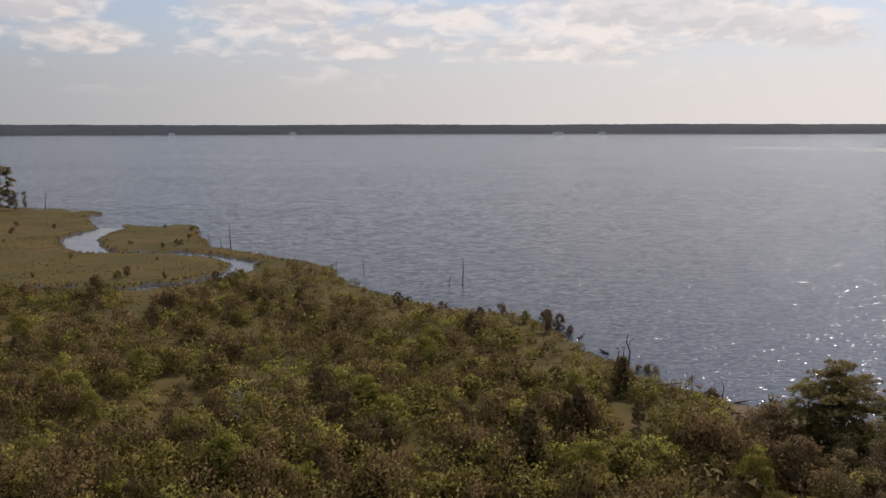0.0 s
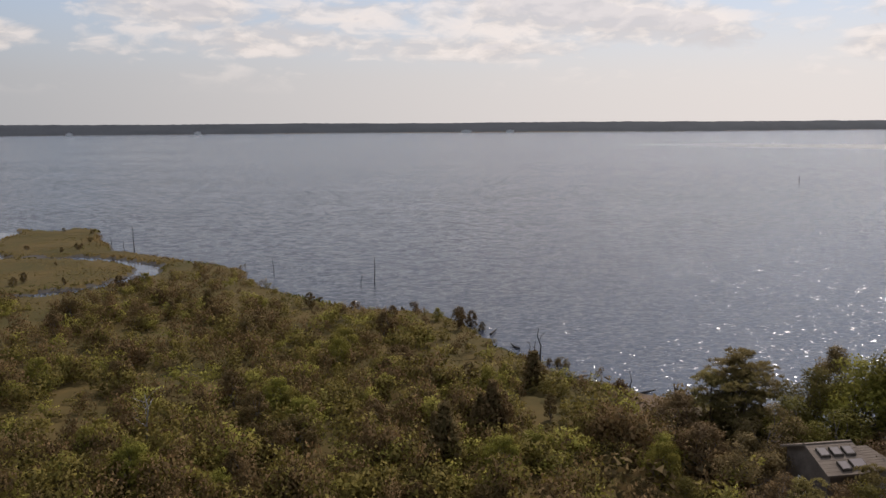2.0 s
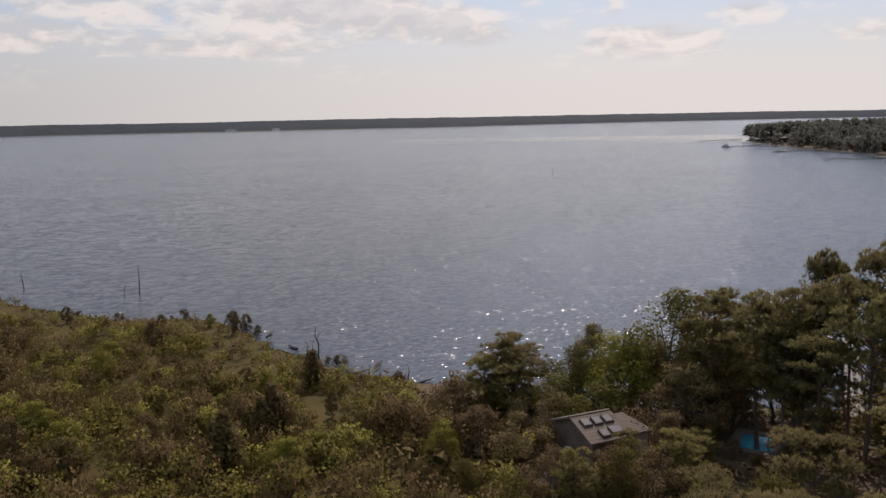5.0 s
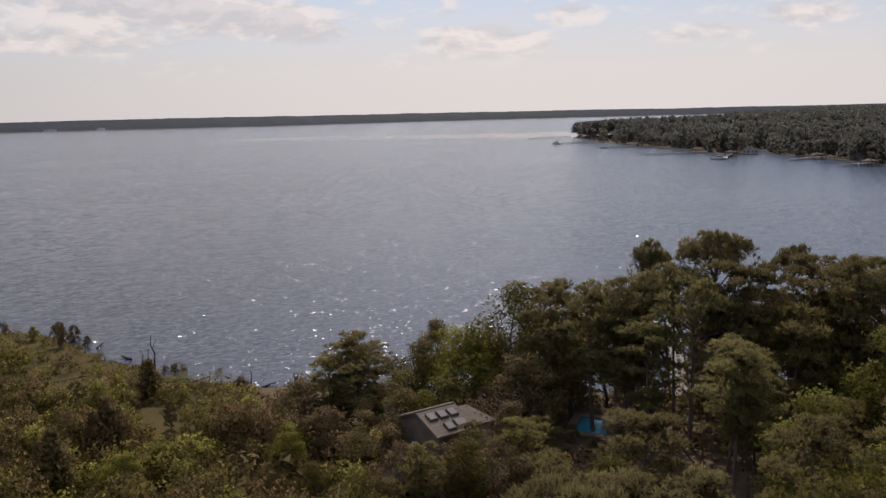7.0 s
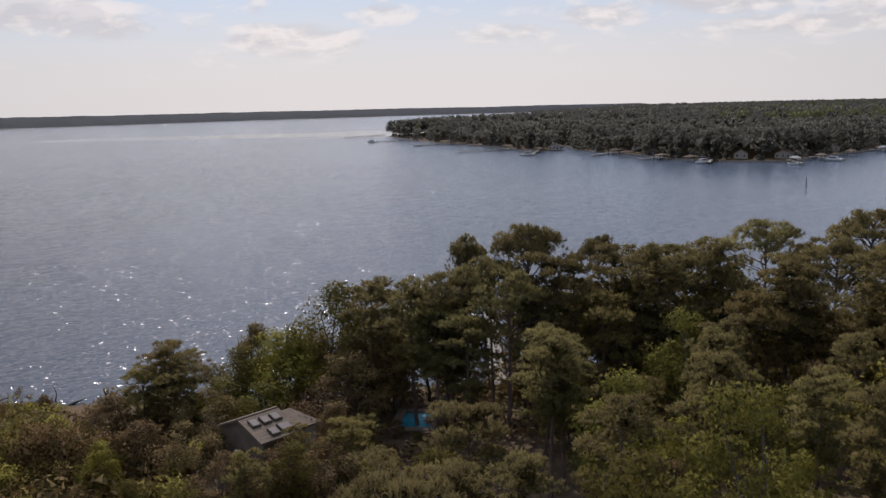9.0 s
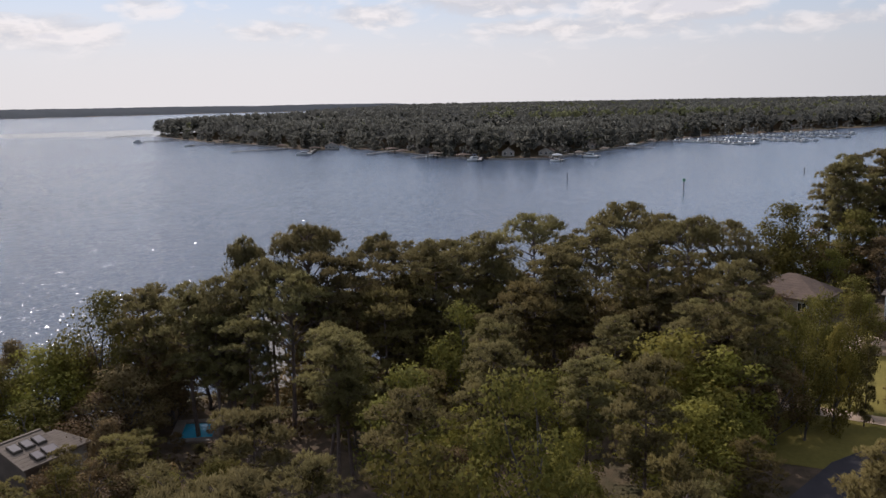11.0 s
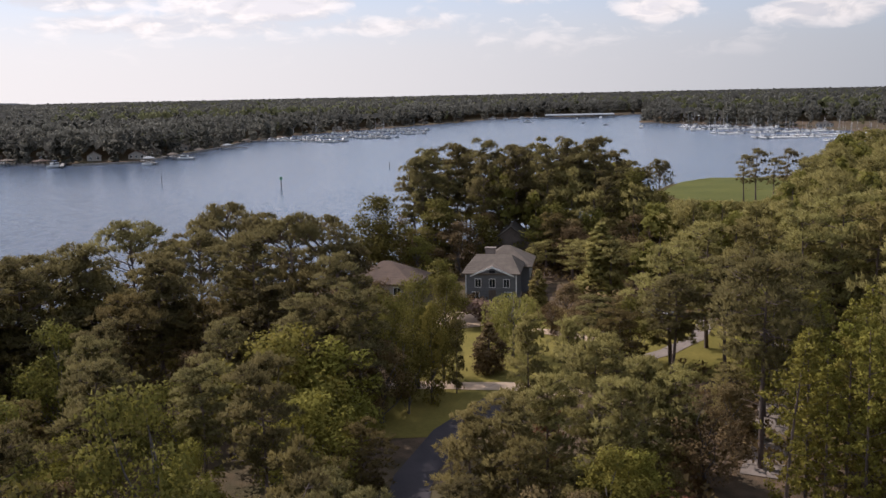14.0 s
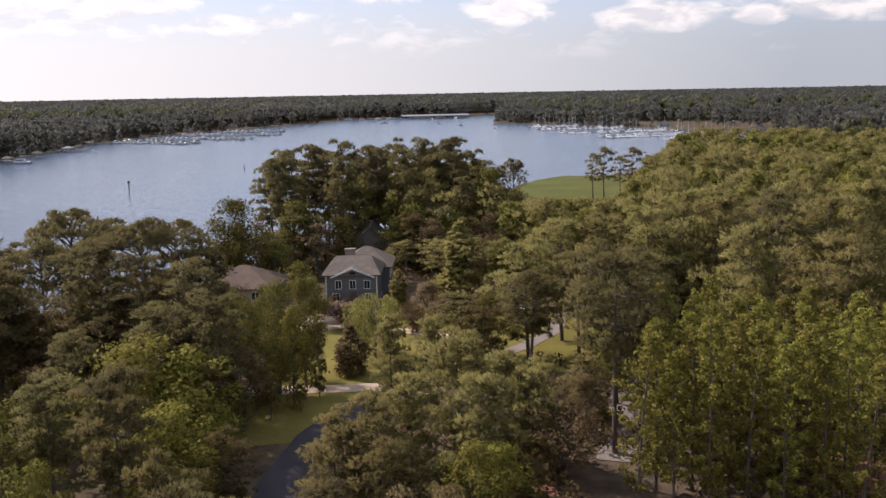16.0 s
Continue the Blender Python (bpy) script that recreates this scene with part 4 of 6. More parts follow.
YARD_FAR = [("plum", 85.7, 121, -13.3, 2.2), ("broad", 83.9, 121, -11.6, 0.8), ("oak", 95.5, 124, -12.0, 1.0), ("big", 104.0, 76, -10.2, 1.0), ("oak", 77.9, 119, -10.6, 1.2), ("oak", 78.6, 122, -11.9, 1.0), ("oak", 79.9, 126, -12.9, 1.2), ("broad", 80.9, 112, -11.9, 0.9), ("pine", 77.4, 112, -9.6, 0.9), ("bright", 75.6, 76, -15.2, 1.4), ("bright", 72.6, 74, -14.3, 1.5), ("bright", 58.6, 68, -19.4, 1.0), ("bright", 74.0, 66, -18.6, 1.3), ("bright", 66.2, 64, -20.8, 0.9), ("broad", 83.0, 127, -10.6, 0.9), ("bright", 94.3, 60, -22.2, 1.1), ("bright", 96.0, 62, -22.4, 1.0), ("oak", 92.6, 108, -13.2, 1.1), ("pine", 93.5, 101, -13.0, 1.0), ("young", 94.7, 97, -14.0, 1.2), ("broad", 95.7, 104, -13.0, 1.0)]
YARD_PINES = [("broad", 77.0, 92, -12.4, 0.8), ("broad", 78.7, 96, -12.2, 0.7), ("oak", 75.9, 88, -13.2, 1.0), ("rust", 89.6, 71, -20.4, 1.0), ("pine", 76.4, 88, -9.8, 1.1), ("pine", 77.2, 80, -12.2, 1.0), ("oak", 79.0, 84, -15.6, 1.0), ("sunyoung", 85.3, 62, -20.6, 1.0), ("sunyoung", 87.5, 64, -19.4, 1.0), ("sunyoung", 90.2, 67, -18.4, 1.0), ("sunyoung", 91.6, 86, -14.6, 0.7), ("sunyoung", 88.9, 88, -14.5, 0.75),
              ("sunyoung", 93.6, 76, -15.6, 1.1), ("sunyoung", 96.2, 74, -16.8, 1.0), ("sunyoung", 98.8, 72, -17.6, 1.0), ("oak", 100.6, 70, -18.6, 1.0), ("pine", 98.2, 98, -11.6, 1.1), ("pine", 101.6, 102, -10.4, 1.1), ("sunyoung", 94.8, 66, -18.4, 1.0)]
FRONT = [("oak", 42.5, 85, -19.5, 0.7), ("oak", 39.6, 84, -20.0, 0.6), ("young", 41.1, 83, -20.9, 0.8), ("young", 32.7, 75, -20.0, 0.7), ("myrtle", 31.9, 74.0, -20.6, 0.8), ("oak", 35.4, 76, -18.6, 0.8), ("oak", 37.6, 92, -14.5, 1.3), ("oak", 39.4, 93, -13.6, 1.3), ("oak", 34.8, 85, -17.0, 1.3), ("broad", 31.0, 87, -17.0, 1.3), ("oak", 27.6, 71, -21.0, 1.0), ("young", 29.2, 69, -21.3, 1.0), ("oak", 30.9, 70, -21.2, 1.0), ("broad", 32.6, 70, -21.0, 1.0), ("oak", 34.4, 70, -20.8, 1.0), ("young", 36.2, 72, -20.0, 1.1), ("young", 37.6, 80, -19.6, 1.0), ("oak", 38.9, 80, -21.6, 1.0), ("pine", 42.6, 84, -13.0, 1.1),
         ("oak", 23.0, 82, -18.6, 1.2), ("oak", 25.8, 80, -19.0, 1.2), ("broad", 28.2, 90, -16.6, 1.3), ("broad", 33.0, 94, -14.8, 1.3), ("oak", 36.6, 86, -15.5, 1.3)]
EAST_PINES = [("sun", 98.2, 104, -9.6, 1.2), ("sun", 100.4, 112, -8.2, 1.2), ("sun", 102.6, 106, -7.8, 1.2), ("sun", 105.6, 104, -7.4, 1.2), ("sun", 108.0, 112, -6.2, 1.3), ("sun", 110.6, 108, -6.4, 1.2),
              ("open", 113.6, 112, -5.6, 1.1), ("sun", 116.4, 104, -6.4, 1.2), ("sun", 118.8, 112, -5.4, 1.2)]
SCRUB_TALL = [("cone", 5.9, 81, -17.9, 1.3), ("cone", 9.1, 89, -16.6, 1.25), ("cone", 11.9, 109, -14.7, 1.2), ("cone", 8.3, 90, -17.4, 1.0), ("cone", 5.2, 83, -18.6, 0.9), ("myrtle", 6.9, 140, -11.8, 0.75), ("myrtle", -9.4, 151, -10.4, 0.75), ("myrtle", -21.8, 186, -8.9, 0.75), ("myrtle", 2.0, 112, -15.2, 0.85), ("myrtle", -3.6, 104, -16.0, 0.85),
              ("bay", -14.7, 81, -18.9, 1.0), ("bay", -13.6, 79, -20.2, 1.1), ("bay", -16.0, 82, -19.8, 1.0), ("bay", -10.4, 76, -21.6, 1.3), ("bay", -9.0, 78, -21.4, 1.2), ("bay", -22.9, 81, -20.4, 1.2), ("bay", -21.4, 79, -21.0, 1.2), ("bay", -5.2, 100, -16.2, 1.1), ("bay", -4.2, 98, -16.8, 1.1), ("bay", 9.8, 79, -20.2, 1.2), ("bay", 12.2, 84, -19.4, 1.2)]
SHORE_LOW = [("young" if k % 3 else "oak", 36.6 + 1.75 * k, 97 + (0, 5, 3)[k % 3] + max(0, k - 8) * 2.0, -12.2 + (0, 0.9, -0.6, 0.4)[k % 4] + max(0, k - 8) * 0.12, 1.15) for k in range(17)]
THICKET = [("gum", 105.6 + 1.15 * (k % 13) + 0.5 * (k // 13), 66 + 8.5 * (k // 13) + (0, 3, 1.5, 4)[k % 4], -14.6 + 1.1 * (k // 13) + (0, 0.9, -0.8, 0.3, 1.3)[k % 5], 1.0) for k in range(39)]
SLIM = [("shore", 102.4, 240, -3.9, 1.0), ("shore", 103.1, 236, -3.5, 1.1), ("shore", 104.1, 242, -4.1, 1.0), ("shore", 104.9, 232, -3.5, 1.0), ("shore", 105.8, 238, -4.0, 1.0)]
PICK = {"oak": OAKS, "broad": BROADS, "midbroad": MID_BROADS, "pine": PINES, "mid": MID_PINES, "myrtle": MYRTLES, "open": [OPEN_PINE], "round": [ROUND_PINE], "cap": [CAP_PINE], "full": [FULL_BROAD], "rust": [RUSTY_PINE], "gum": GUMS, "big": [BIG_PINE], "shore": [SHORE_PINE], "cone": CEDARS, "orn": [ORNAMENTAL], "willow": [WILLOW],
        "cone2": [CYPRESS], "cypress": [CYPRESS], "plum": [PLUM], "sun": SUN_PINES, "sunyoung": SUN_YOUNG, "bay": BAYS, "bright": BRIGHTS, "young": YOUNG_PINES}
taken, heroes = [], []
FEATURED = len(SKYLINE + SKYLINE_EAST + GROVE + YARD + YARD_FAR)
for row_index, (kind, az, d, el, wide) in enumerate(SKYLINE + SKYLINE_EAST + GROVE + YARD + YARD_FAR + YARD_PINES + FRONT + EAST_PINES + SCRUB_TALL + [q for q in SHORE_LOW + SHORE_FILL if not 45.1 < q[1] < 47.5] + GROVE_MORE + GROVE_LOW + THICKET + SLIM):
    spot = bearing(az, d)
    h = top_height(az, d, el)
    if kind == "broad" and d > 112:
        kind = "midbroad"
    stand(PICK[kind][row_index % len(PICK[kind])], spot.x, spot.y, h, wide * (NATURAL[PICK[kind][0].name] / h) ** 0.5)
    taken.append((spot.x, spot.y))
    if row_index < FEATURED:
        heroes.append((az, d, el))

# the wood itself: canopy line by heading, open ground kept free
CANOPY = [(18, -19.5), (27, -18), (28, -22), (34.9, -22), (36, -15), (39, -12.5), (44, -10.5), (52, -9.6), (60, -9.4), (66, -9.6), (74, -8.8), (79.4, -11), (79.8, -27),
          (83.4, -27), (84.5, -20.5), (90, -19), (96, -16), (99, -14.5), (101, -11), (106, -8.5), (112, -5.0), (140, -4.0)]
GAPS = [(45.2, 47.4, 100, -16.0), (37.6, 44.4, 87, -21.6), (102.8, 105.2, 75, -24.0), (78.8, 80.6, 140, -13.4), (83.2, 87.6, 130, -21.5), (79.6, 84.0, 80, -26.0)]  # open views to the pool, the lawn and the lane
CLEAR = [LAWN, BACK_LAWN, [(55, 14), (82, 14), (82, 4), (55, 5)], [(34, 62), (49, 62), (49, 76), (34, 76)], [(51, 62), (64, 62), (64, 76), (53, 76)],
         [(126, 20), (150, 20), (150, -4), (126, -4)], [(134, 36), (156, 36), (156, 22), (134, 22)], [(262, -30), (262, -84), (350, -92), (350, -30)], [(36, -7.5), (74, -15.5), (74, -21), (36, -10.5)]]


def free_of(x, y, rings):
    ok = np.ones(x.shape, bool)
    for ring in rings:
        ok &= polygon_distance(x, y, ring) < 0
    return ok


def wood_spots(cell, near, far, az0, az1, seed):
    rng = np.random.default_rng(seed)
    gx, gy = np.meshgrid(np.arange(-60, far, cell), np.arange(-far, far, cell))
    x, y = gx.ravel() + rng.uniform(-0.42, 0.42, gx.size) * cell, gy.ravel() + rng.uniform(-0.42, 0.42, gx.size) * cell
    r, az = np.hypot(x, y), np.degrees(np.arctan2(x, y))
    keep = (r > near) & (r < far) & (az > az0) & (az < az1) & (land_distance(x, y) > 2.5) & free_of(x, y, CLEAR)
    return x[keep], y[keep], r[keep], az[keep]


x, y, r, az = wood_spots(6.9, 26, 128, 16, 128, 5)
line = np.interp(az, [a for a, _ in CANOPY], [e for _, e in CANOPY])
order = np.argsort(r)
count = 0
for i in order:
    if any(math.hypot(x[i] - tx, y[i] - ty) < 3.0 for tx, ty in taken):
        continue
    cap = EYE_Z + r[i] * math.tan(radians(line[i] - (random.uniform(0, 2.5) if random.random() < 0.5 else random.uniform(4.0, 10.0)))) - 1.6
    for ha, hd, he in heroes:  # what stands before a prominent tree is lower than its crown
        if abs(az[i] - ha) < 2.0 and r[i] < hd - 2:
            cap = min(cap, EYE_Z + r[i] * math.tan(radians(he - 1.2 - 0.13 * (hd - r[i]) - random.uniform(0, 1.6))) - 1.6)
    for a0, a1, reach, e in GAPS:
        if a0 < az[i] < a1 and r[i] < reach:
            cap = min(cap, EYE_Z + r[i] * math.tan(radians(e)) - 1.6)
    if az[i] > 104.5 and r[i] < 66:
        continue
    if az[i] > 97 and r[i] < 84:
        cap = min(cap, EYE_Z + r[i] * math.tan(radians(-15.0 - random.uniform(0, 4.5))) - 1.6)
    natural = random.uniform(13.0, 21.0) if az[i] > 38 else random.uniform(6, 11)
    h = min(natural, cap, EYE_Z - 3.0 - r[i] * 0.30 if r[i] < 45 else 99)
    if h < 3.0 or (EYE_Z - 1.6 - h) / r[i] > math.tan(radians(27.5)):
        continue
    if az[i] < 36:
        kind = random.choice(["young", "oak", "oak", "broad"])
    elif az[i] > 103 and r[i] < 90:
        kind = random.choice(["broad", "bright", "broad", "young", "broad"])
    elif h > 12.5:
        kind = random.choice(["pine"] * 6 + ["broad"])
    elif az[i] > 104:
        kind = random.choice(["broad", "broad", "young", "oak"])
    else:
        kind = random.choice(["young", "young", "pine", "broad", "oak"])
    # pines on the eastern side swap to the painted sunlit colour
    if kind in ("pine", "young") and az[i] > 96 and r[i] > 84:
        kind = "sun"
    if kind == "pine" and r[i] > 108:
        kind = "mid"
    if kind == "broad" and r[i] > 85:
        kind = "midbroad"
    stand(random.choice(PICK[kind]), x[i], y[i], h, (NATURAL[PICK[kind][0].name] / h) ** 0.45 * random.uniform(0.8, 1.1))
    taken.append((x[i], y[i]))
    count += 1
    if count >= 330:
        break

# the wood farther back: too many to count
rng = np.random.default_rng(8)
far_pine = [pine_shape(210 + k, 19.0, 3.9, 0.42, 9, 9, 17, 0.85) for k in range(3)]
far_broad = [broad_shape(220 + k, 13.0, 4.0, 0.2, 20, 34, 0.7) for k in range(2)]
x, y, r, az = wood_spots(6.2, 118, 420, 40, 135, 6)
tip = np.interp(az, [40, 79.9, 80, 82, 95, 96.5, 104.0, 106, 108, 140], [-8.6, -8.6, -10, -4.0, -4.4, -7.0, -6.9, -4.6, -2.5, -2.5])
tip = np.where((az > 88) & (az < 97) & (r < 160), -9.5, tip)
cap = EYE_Z + r * np.tan(np.radians(tip)) - 1.6
keep = ~((az < 90) & (r < 165)) & ~((az < 97) & (r < 132)) & (az < 126) & (rng.uniform(size=len(x)) < np.where(r > 240, 0.42, 0.88)) & (r < 400)
spots = [[] for _ in range(5)]
for i in np.where(keep)[0]:
    if r[i] <= 128 and az[i] < 128:
        continue
    h = min(rng.uniform(14, 19.5), cap[i])
    if h < 5:
        continue
    k = rng.integers(0, 3) if rng.uniform() < 0.55 else 3 + rng.integers(0, 2)
    s = h / (19.4 if k < 3 else 13.4)
    spots[k].append((x[i], y[i], height_at(x[i], y[i]) - 0.05, max(s, 0.8), s, rng.uniform(0, 6.28)))
shapes = far_pine + far_broad
bare_stem = tube([Vector((0, 0, -0.3)), Vector((0.15, 0.1, 9)), Vector((0, 0, 18))], [0.28, 0.2, 0.05], 5)
# the back wood takes the same brighter, sunlit needle colour
tagged(triangles("pine_woodland", np.concatenate([scatter(shapes[k][1], spots[k]) for k in range(3) if spots[k]]), "sunlit_pine"),
       "continuous olive-green pine wood coloured as sunlit", "woodland", kind="stuff")
tagged(triangles("mixed_woodland", np.concatenate([scatter(shapes[k][1], spots[k]) for k in (3, 4) if spots[k]]), "leaf"),
       "fresh green broadleaf trees among the pines", "woodland", kind="stuff")
tagged(triangles("woodland_trunks", np.concatenate([scatter(wood_triangles(bare_stem), [(q[0], q[1], q[2], 1.0, q[4] * (1.0 if k < 3 else 0.68), q[5]) for q in spots[k]]) for k in range(5) if spots[k]]), "bark"),
       "brown trunks and limbs of the pine wood", "woodland", kind="stuff")

# undergrowth that closes the view between the trunks
def bush(seed, h, wide, clumps, leaves, size):
    g = np.random.default_rng(seed)
    c = np.stack([g.normal(size=clumps) * wide * 0.3, g.normal(size=clumps) * wide * 0.3, h * g.uniform(0.2, 0.9, clumps)], 1)
    tris = leaf_cloud(g, c, g.uniform(0.25, 0.42, clumps) * wide, leaves, size, size * 0.40, 0.9, 0.8, 0.3)
    tris[:, 3] = unit(unit(tris[:, :3].mean(1) - (0, 0, 0.2 * h)) * 0.9 + tris[:, 3] * 0.35 + (0, 0, 0.1))
    return tris


x, y, r, az = wood_spots(4.6, 55, 215, 17, 124, 9)
keep = ~((az > 79) & (az < 84) & (r < 100)) & ((land_distance(x, y) < 26) | (r > 125) | (az > 96) | (az < 42))
x, y = x[keep], y[keep]
h = rng.uniform(1.2, 3.4, len(x))
tagged(triangles("undergrowth", scatter(bush(77, 1.0, 1.0, 8, 14, 0.16), np.stack([x, y, land_height(x, y), h * rng.uniform(1.0, 1.6, len(x)), h, rng.uniform(0, 6.28, len(x))], 1)), "dim_leaf"),
       "dark leafy undergrowth beneath the trees", "undergrowth", kind="stuff")

# ---- distant woods: headland, bay shores and the far bank ----
def rough_crown(seed, n, h, wide, size, low=0.35):
    """A far crown: lumps of leafage whose shading runs on over the whole head."""
    g = np.random.default_rng(seed)
    k = max(4, n // 12)
    v = g.uniform(low, 0.9, k)
    w, out = g.uniform(0, 6.28, k), np.sqrt(g.uniform(0, 1, k)) * wide * 0.4 * np.sin(np.pi * np.clip(0.25 + 0.7 * v, 0, 1))
    c = np.stack([np.cos(w) * out, np.sin(w) * out, h * v], 1)
    tris = leaf_cloud(g, c, wide * g.uniform(0.24, 0.34, k), 12, size, size * 0.5, 0.9, 0.28, 0.25)
    tris[:, 3] = unit(unit(tris[:, :3].mean(1) - (0, 0, h * 0.1)) * 0.5 + tris[:, 3] * 0.18 + (0, 0, 0.7))
    return tris


def distant(r0, r1, az0, az1, tris, h0, h1, seed, where):
    g = np.random.default_rng(seed)
    rr = r0 * np.exp(g.uniform(0, 1, int(where[0])) * math.log(r1 / r0))
    aa = np.radians(g.uniform(az0, az1, len(rr)))
    x, y = rr * np.sin(aa), rr * np.cos(aa)
    sd = land_distance(x, y)
    ok = (sd > where[1]) & (sd < where[2]) & (y < where[3])
    for hx, hy, _, _ in SHORE_HOUSES:
        k = 1 - 9.0 / math.hypot(hx, hy)
        ok &= np.hypot(x - hx * k, y - hy * k) > 8
    x, y = x[ok], y[ok]
    z = land_height(x, y)
    s = g.uniform(h0, h1, len(x)) + 0.12 * ripple(x, y, 0.03) + 0.3 * smoothstep(1400, 3600, np.hypot(x, y)) * (y < 2400)
    return scatter(tris, np.stack([x, y, z, s * g.uniform(0.85, 1.25, len(x)), s, g.uniform(0, 6.28, len(x))], 1))


crown_a, crown_b, crown_c, crown_d = rough_crown(1, 150, 20, 8.0, 1.5, 0.3), rough_crown(2, 48, 20, 8, 2.8), rough_crown(3, 36, 21, 12, 5.0), rough_crown(5, 110, 17, 6.5, 1.6, 0.08)
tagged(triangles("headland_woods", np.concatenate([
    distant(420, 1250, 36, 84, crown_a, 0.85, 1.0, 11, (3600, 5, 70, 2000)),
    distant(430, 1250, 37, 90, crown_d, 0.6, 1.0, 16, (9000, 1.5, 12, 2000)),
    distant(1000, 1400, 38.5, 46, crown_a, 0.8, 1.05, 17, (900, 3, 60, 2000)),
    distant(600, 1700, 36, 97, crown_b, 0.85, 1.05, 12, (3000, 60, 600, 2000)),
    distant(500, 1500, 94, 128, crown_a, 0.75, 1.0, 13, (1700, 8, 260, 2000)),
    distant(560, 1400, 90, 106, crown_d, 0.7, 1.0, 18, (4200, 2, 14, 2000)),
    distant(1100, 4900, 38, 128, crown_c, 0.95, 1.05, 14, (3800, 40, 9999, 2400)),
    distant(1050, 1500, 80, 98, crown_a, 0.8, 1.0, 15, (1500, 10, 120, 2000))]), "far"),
    "dark pine woods on the headland across the creek, greyed as if by haze", "woodland", kind="stuff")
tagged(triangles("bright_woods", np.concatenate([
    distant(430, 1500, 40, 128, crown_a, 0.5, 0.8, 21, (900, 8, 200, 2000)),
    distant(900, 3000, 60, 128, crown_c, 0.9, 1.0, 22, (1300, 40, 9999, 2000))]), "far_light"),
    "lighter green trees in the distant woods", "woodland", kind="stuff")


def far_canopy():
    """The closed canopy along the far bank: a rolling, finely broken cover that climbs from the waterline."""
    g = np.random.default_rng(23)
    aa = np.radians(np.arange(-50, 59, 0.055))
    rr = np.arange(2300, 6200, 6.0)
    x, y = rr[None, :] * np.sin(aa)[:, None], rr[None, :] * np.cos(aa)[:, None]
    inside = polygon_distance(x.ravel(), y.ravel(), FAR_SHORE).reshape(x.shape) > 3
    r0 = rr[np.argmax(inside, 1)]
    rows = ((0, -0.5), (16, 5), (44, 12), (80, 18.5), (120, 24), (165, 28.5), (220, 31.5), (320, 32), (420, 31))
    out = []
    for off, h in rows:
        r = r0 + off + g.uniform(-1, 1, len(aa)) * (off > 0)
        px, py = r * np.sin(aa), r * np.cos(aa)
        z = h * (1 + 0.05 * ripple(px, py, 0.004)) + (np.convolve(g.normal(size=len(aa)), np.ones(5) / 3, 'same') * 0.5 + 0.8 * ripple(px, py, 0.02)) * (off > 0)
        out.append(np.stack([px, py, z], 1))
    p = np.stack(out)
    a, b, c, d = p[:-1, :-1], p[:-1, 1:], p[1:, 1:], p[1:, :-1]
    tris = np.concatenate([np.stack([a, b, c], 2).reshape(-1, 3, 3), np.stack([a, c, d], 2).reshape(-1, 3, 3)])
    ways = unit(np.cross(tris[:, 1] - tris[:, 0], tris[:, 2] - tris[:, 0]))
    ways *= np.sign(ways[:, 2:3]) * 0.35
    tris = facing(tris, ways + unit(-tris.mean(1) * (1, 1, 0)) * 0.4 + (0, 0, 0.6))
    tagged(triangles("far_bank_woods", tris, "far_bank"), "long dark line of woods on the far bank of the river, blued as if by haze", "woodland", kind="stuff")


far_canopy()


def inland_canopy():
    """The rolling roof of the woods beyond the bay, as far as the horizon."""
    g = np.random.default_rng(29)
    aa, rr = np.radians(np.arange(36, 130, 0.15)), 430 * 1.025 ** np.arange(101)
    A, R = np.meshgrid(aa, rr)
    A, R = A + g.uniform(-0.0008, 0.0008, A.shape), R * g.uniform(0.992, 1.008, R.shape)
    x, y = R * np.sin(A), R * np.cos(A)
    sd = land_distance(x.ravel(), y.ravel()).reshape(x.shape)
    z = 14.0 + 3.5 * smoothstep(1000, 1400, R) + 8.0 * smoothstep(1300, 3800, R) - 7.0 * smoothstep(0, 30, 40 - sd) + 1.2 * ripple(x, y, 0.011) + g.normal(size=x.shape) * 0.9
    p = np.stack([x, y, z], -1)
    ok = (np.minimum.reduce([sd[:-1, :-1], sd[1:, :-1], sd[:-1, 1:], sd[1:, 1:]]) > np.where(R[:-1, :-1] < 1250, 12, 45)) & ((sd < 600) | (R > 1150))[:-1, :-1] & ((A < 1.6) | (R > 900))[:-1, :-1] & (y[:-1, :-1] < 2300)
    a, b, c, d = p[:-1, :-1][ok], p[:-1, 1:][ok], p[1:, 1:][ok], p[1:, :-1][ok]
    tris = np.concatenate([np.stack([a, b, c], 1), np.stack([a, c, d], 1)])
    ways = unit(np.cross(tris[:, 1] - tris[:, 0], tris[:, 2] - tris[:, 0]))
    tagged(triangles("inland_woods", facing(tris, ways * np.sign(ways[:, 2:3]) * 0.6 + (0, 0, 0.5)), "far"), "unbroken canopy of the woods beyond the bay, greyed as if by haze", "woodland", kind="stuff")


inland_canopy()

# ---- scrub and marsh ----
SCRUB_EDGE = [(-300, 168), (-110, 172), (-84, 172), (-62, 172), (-50, 180), (-42, 190), (-30, 206)]


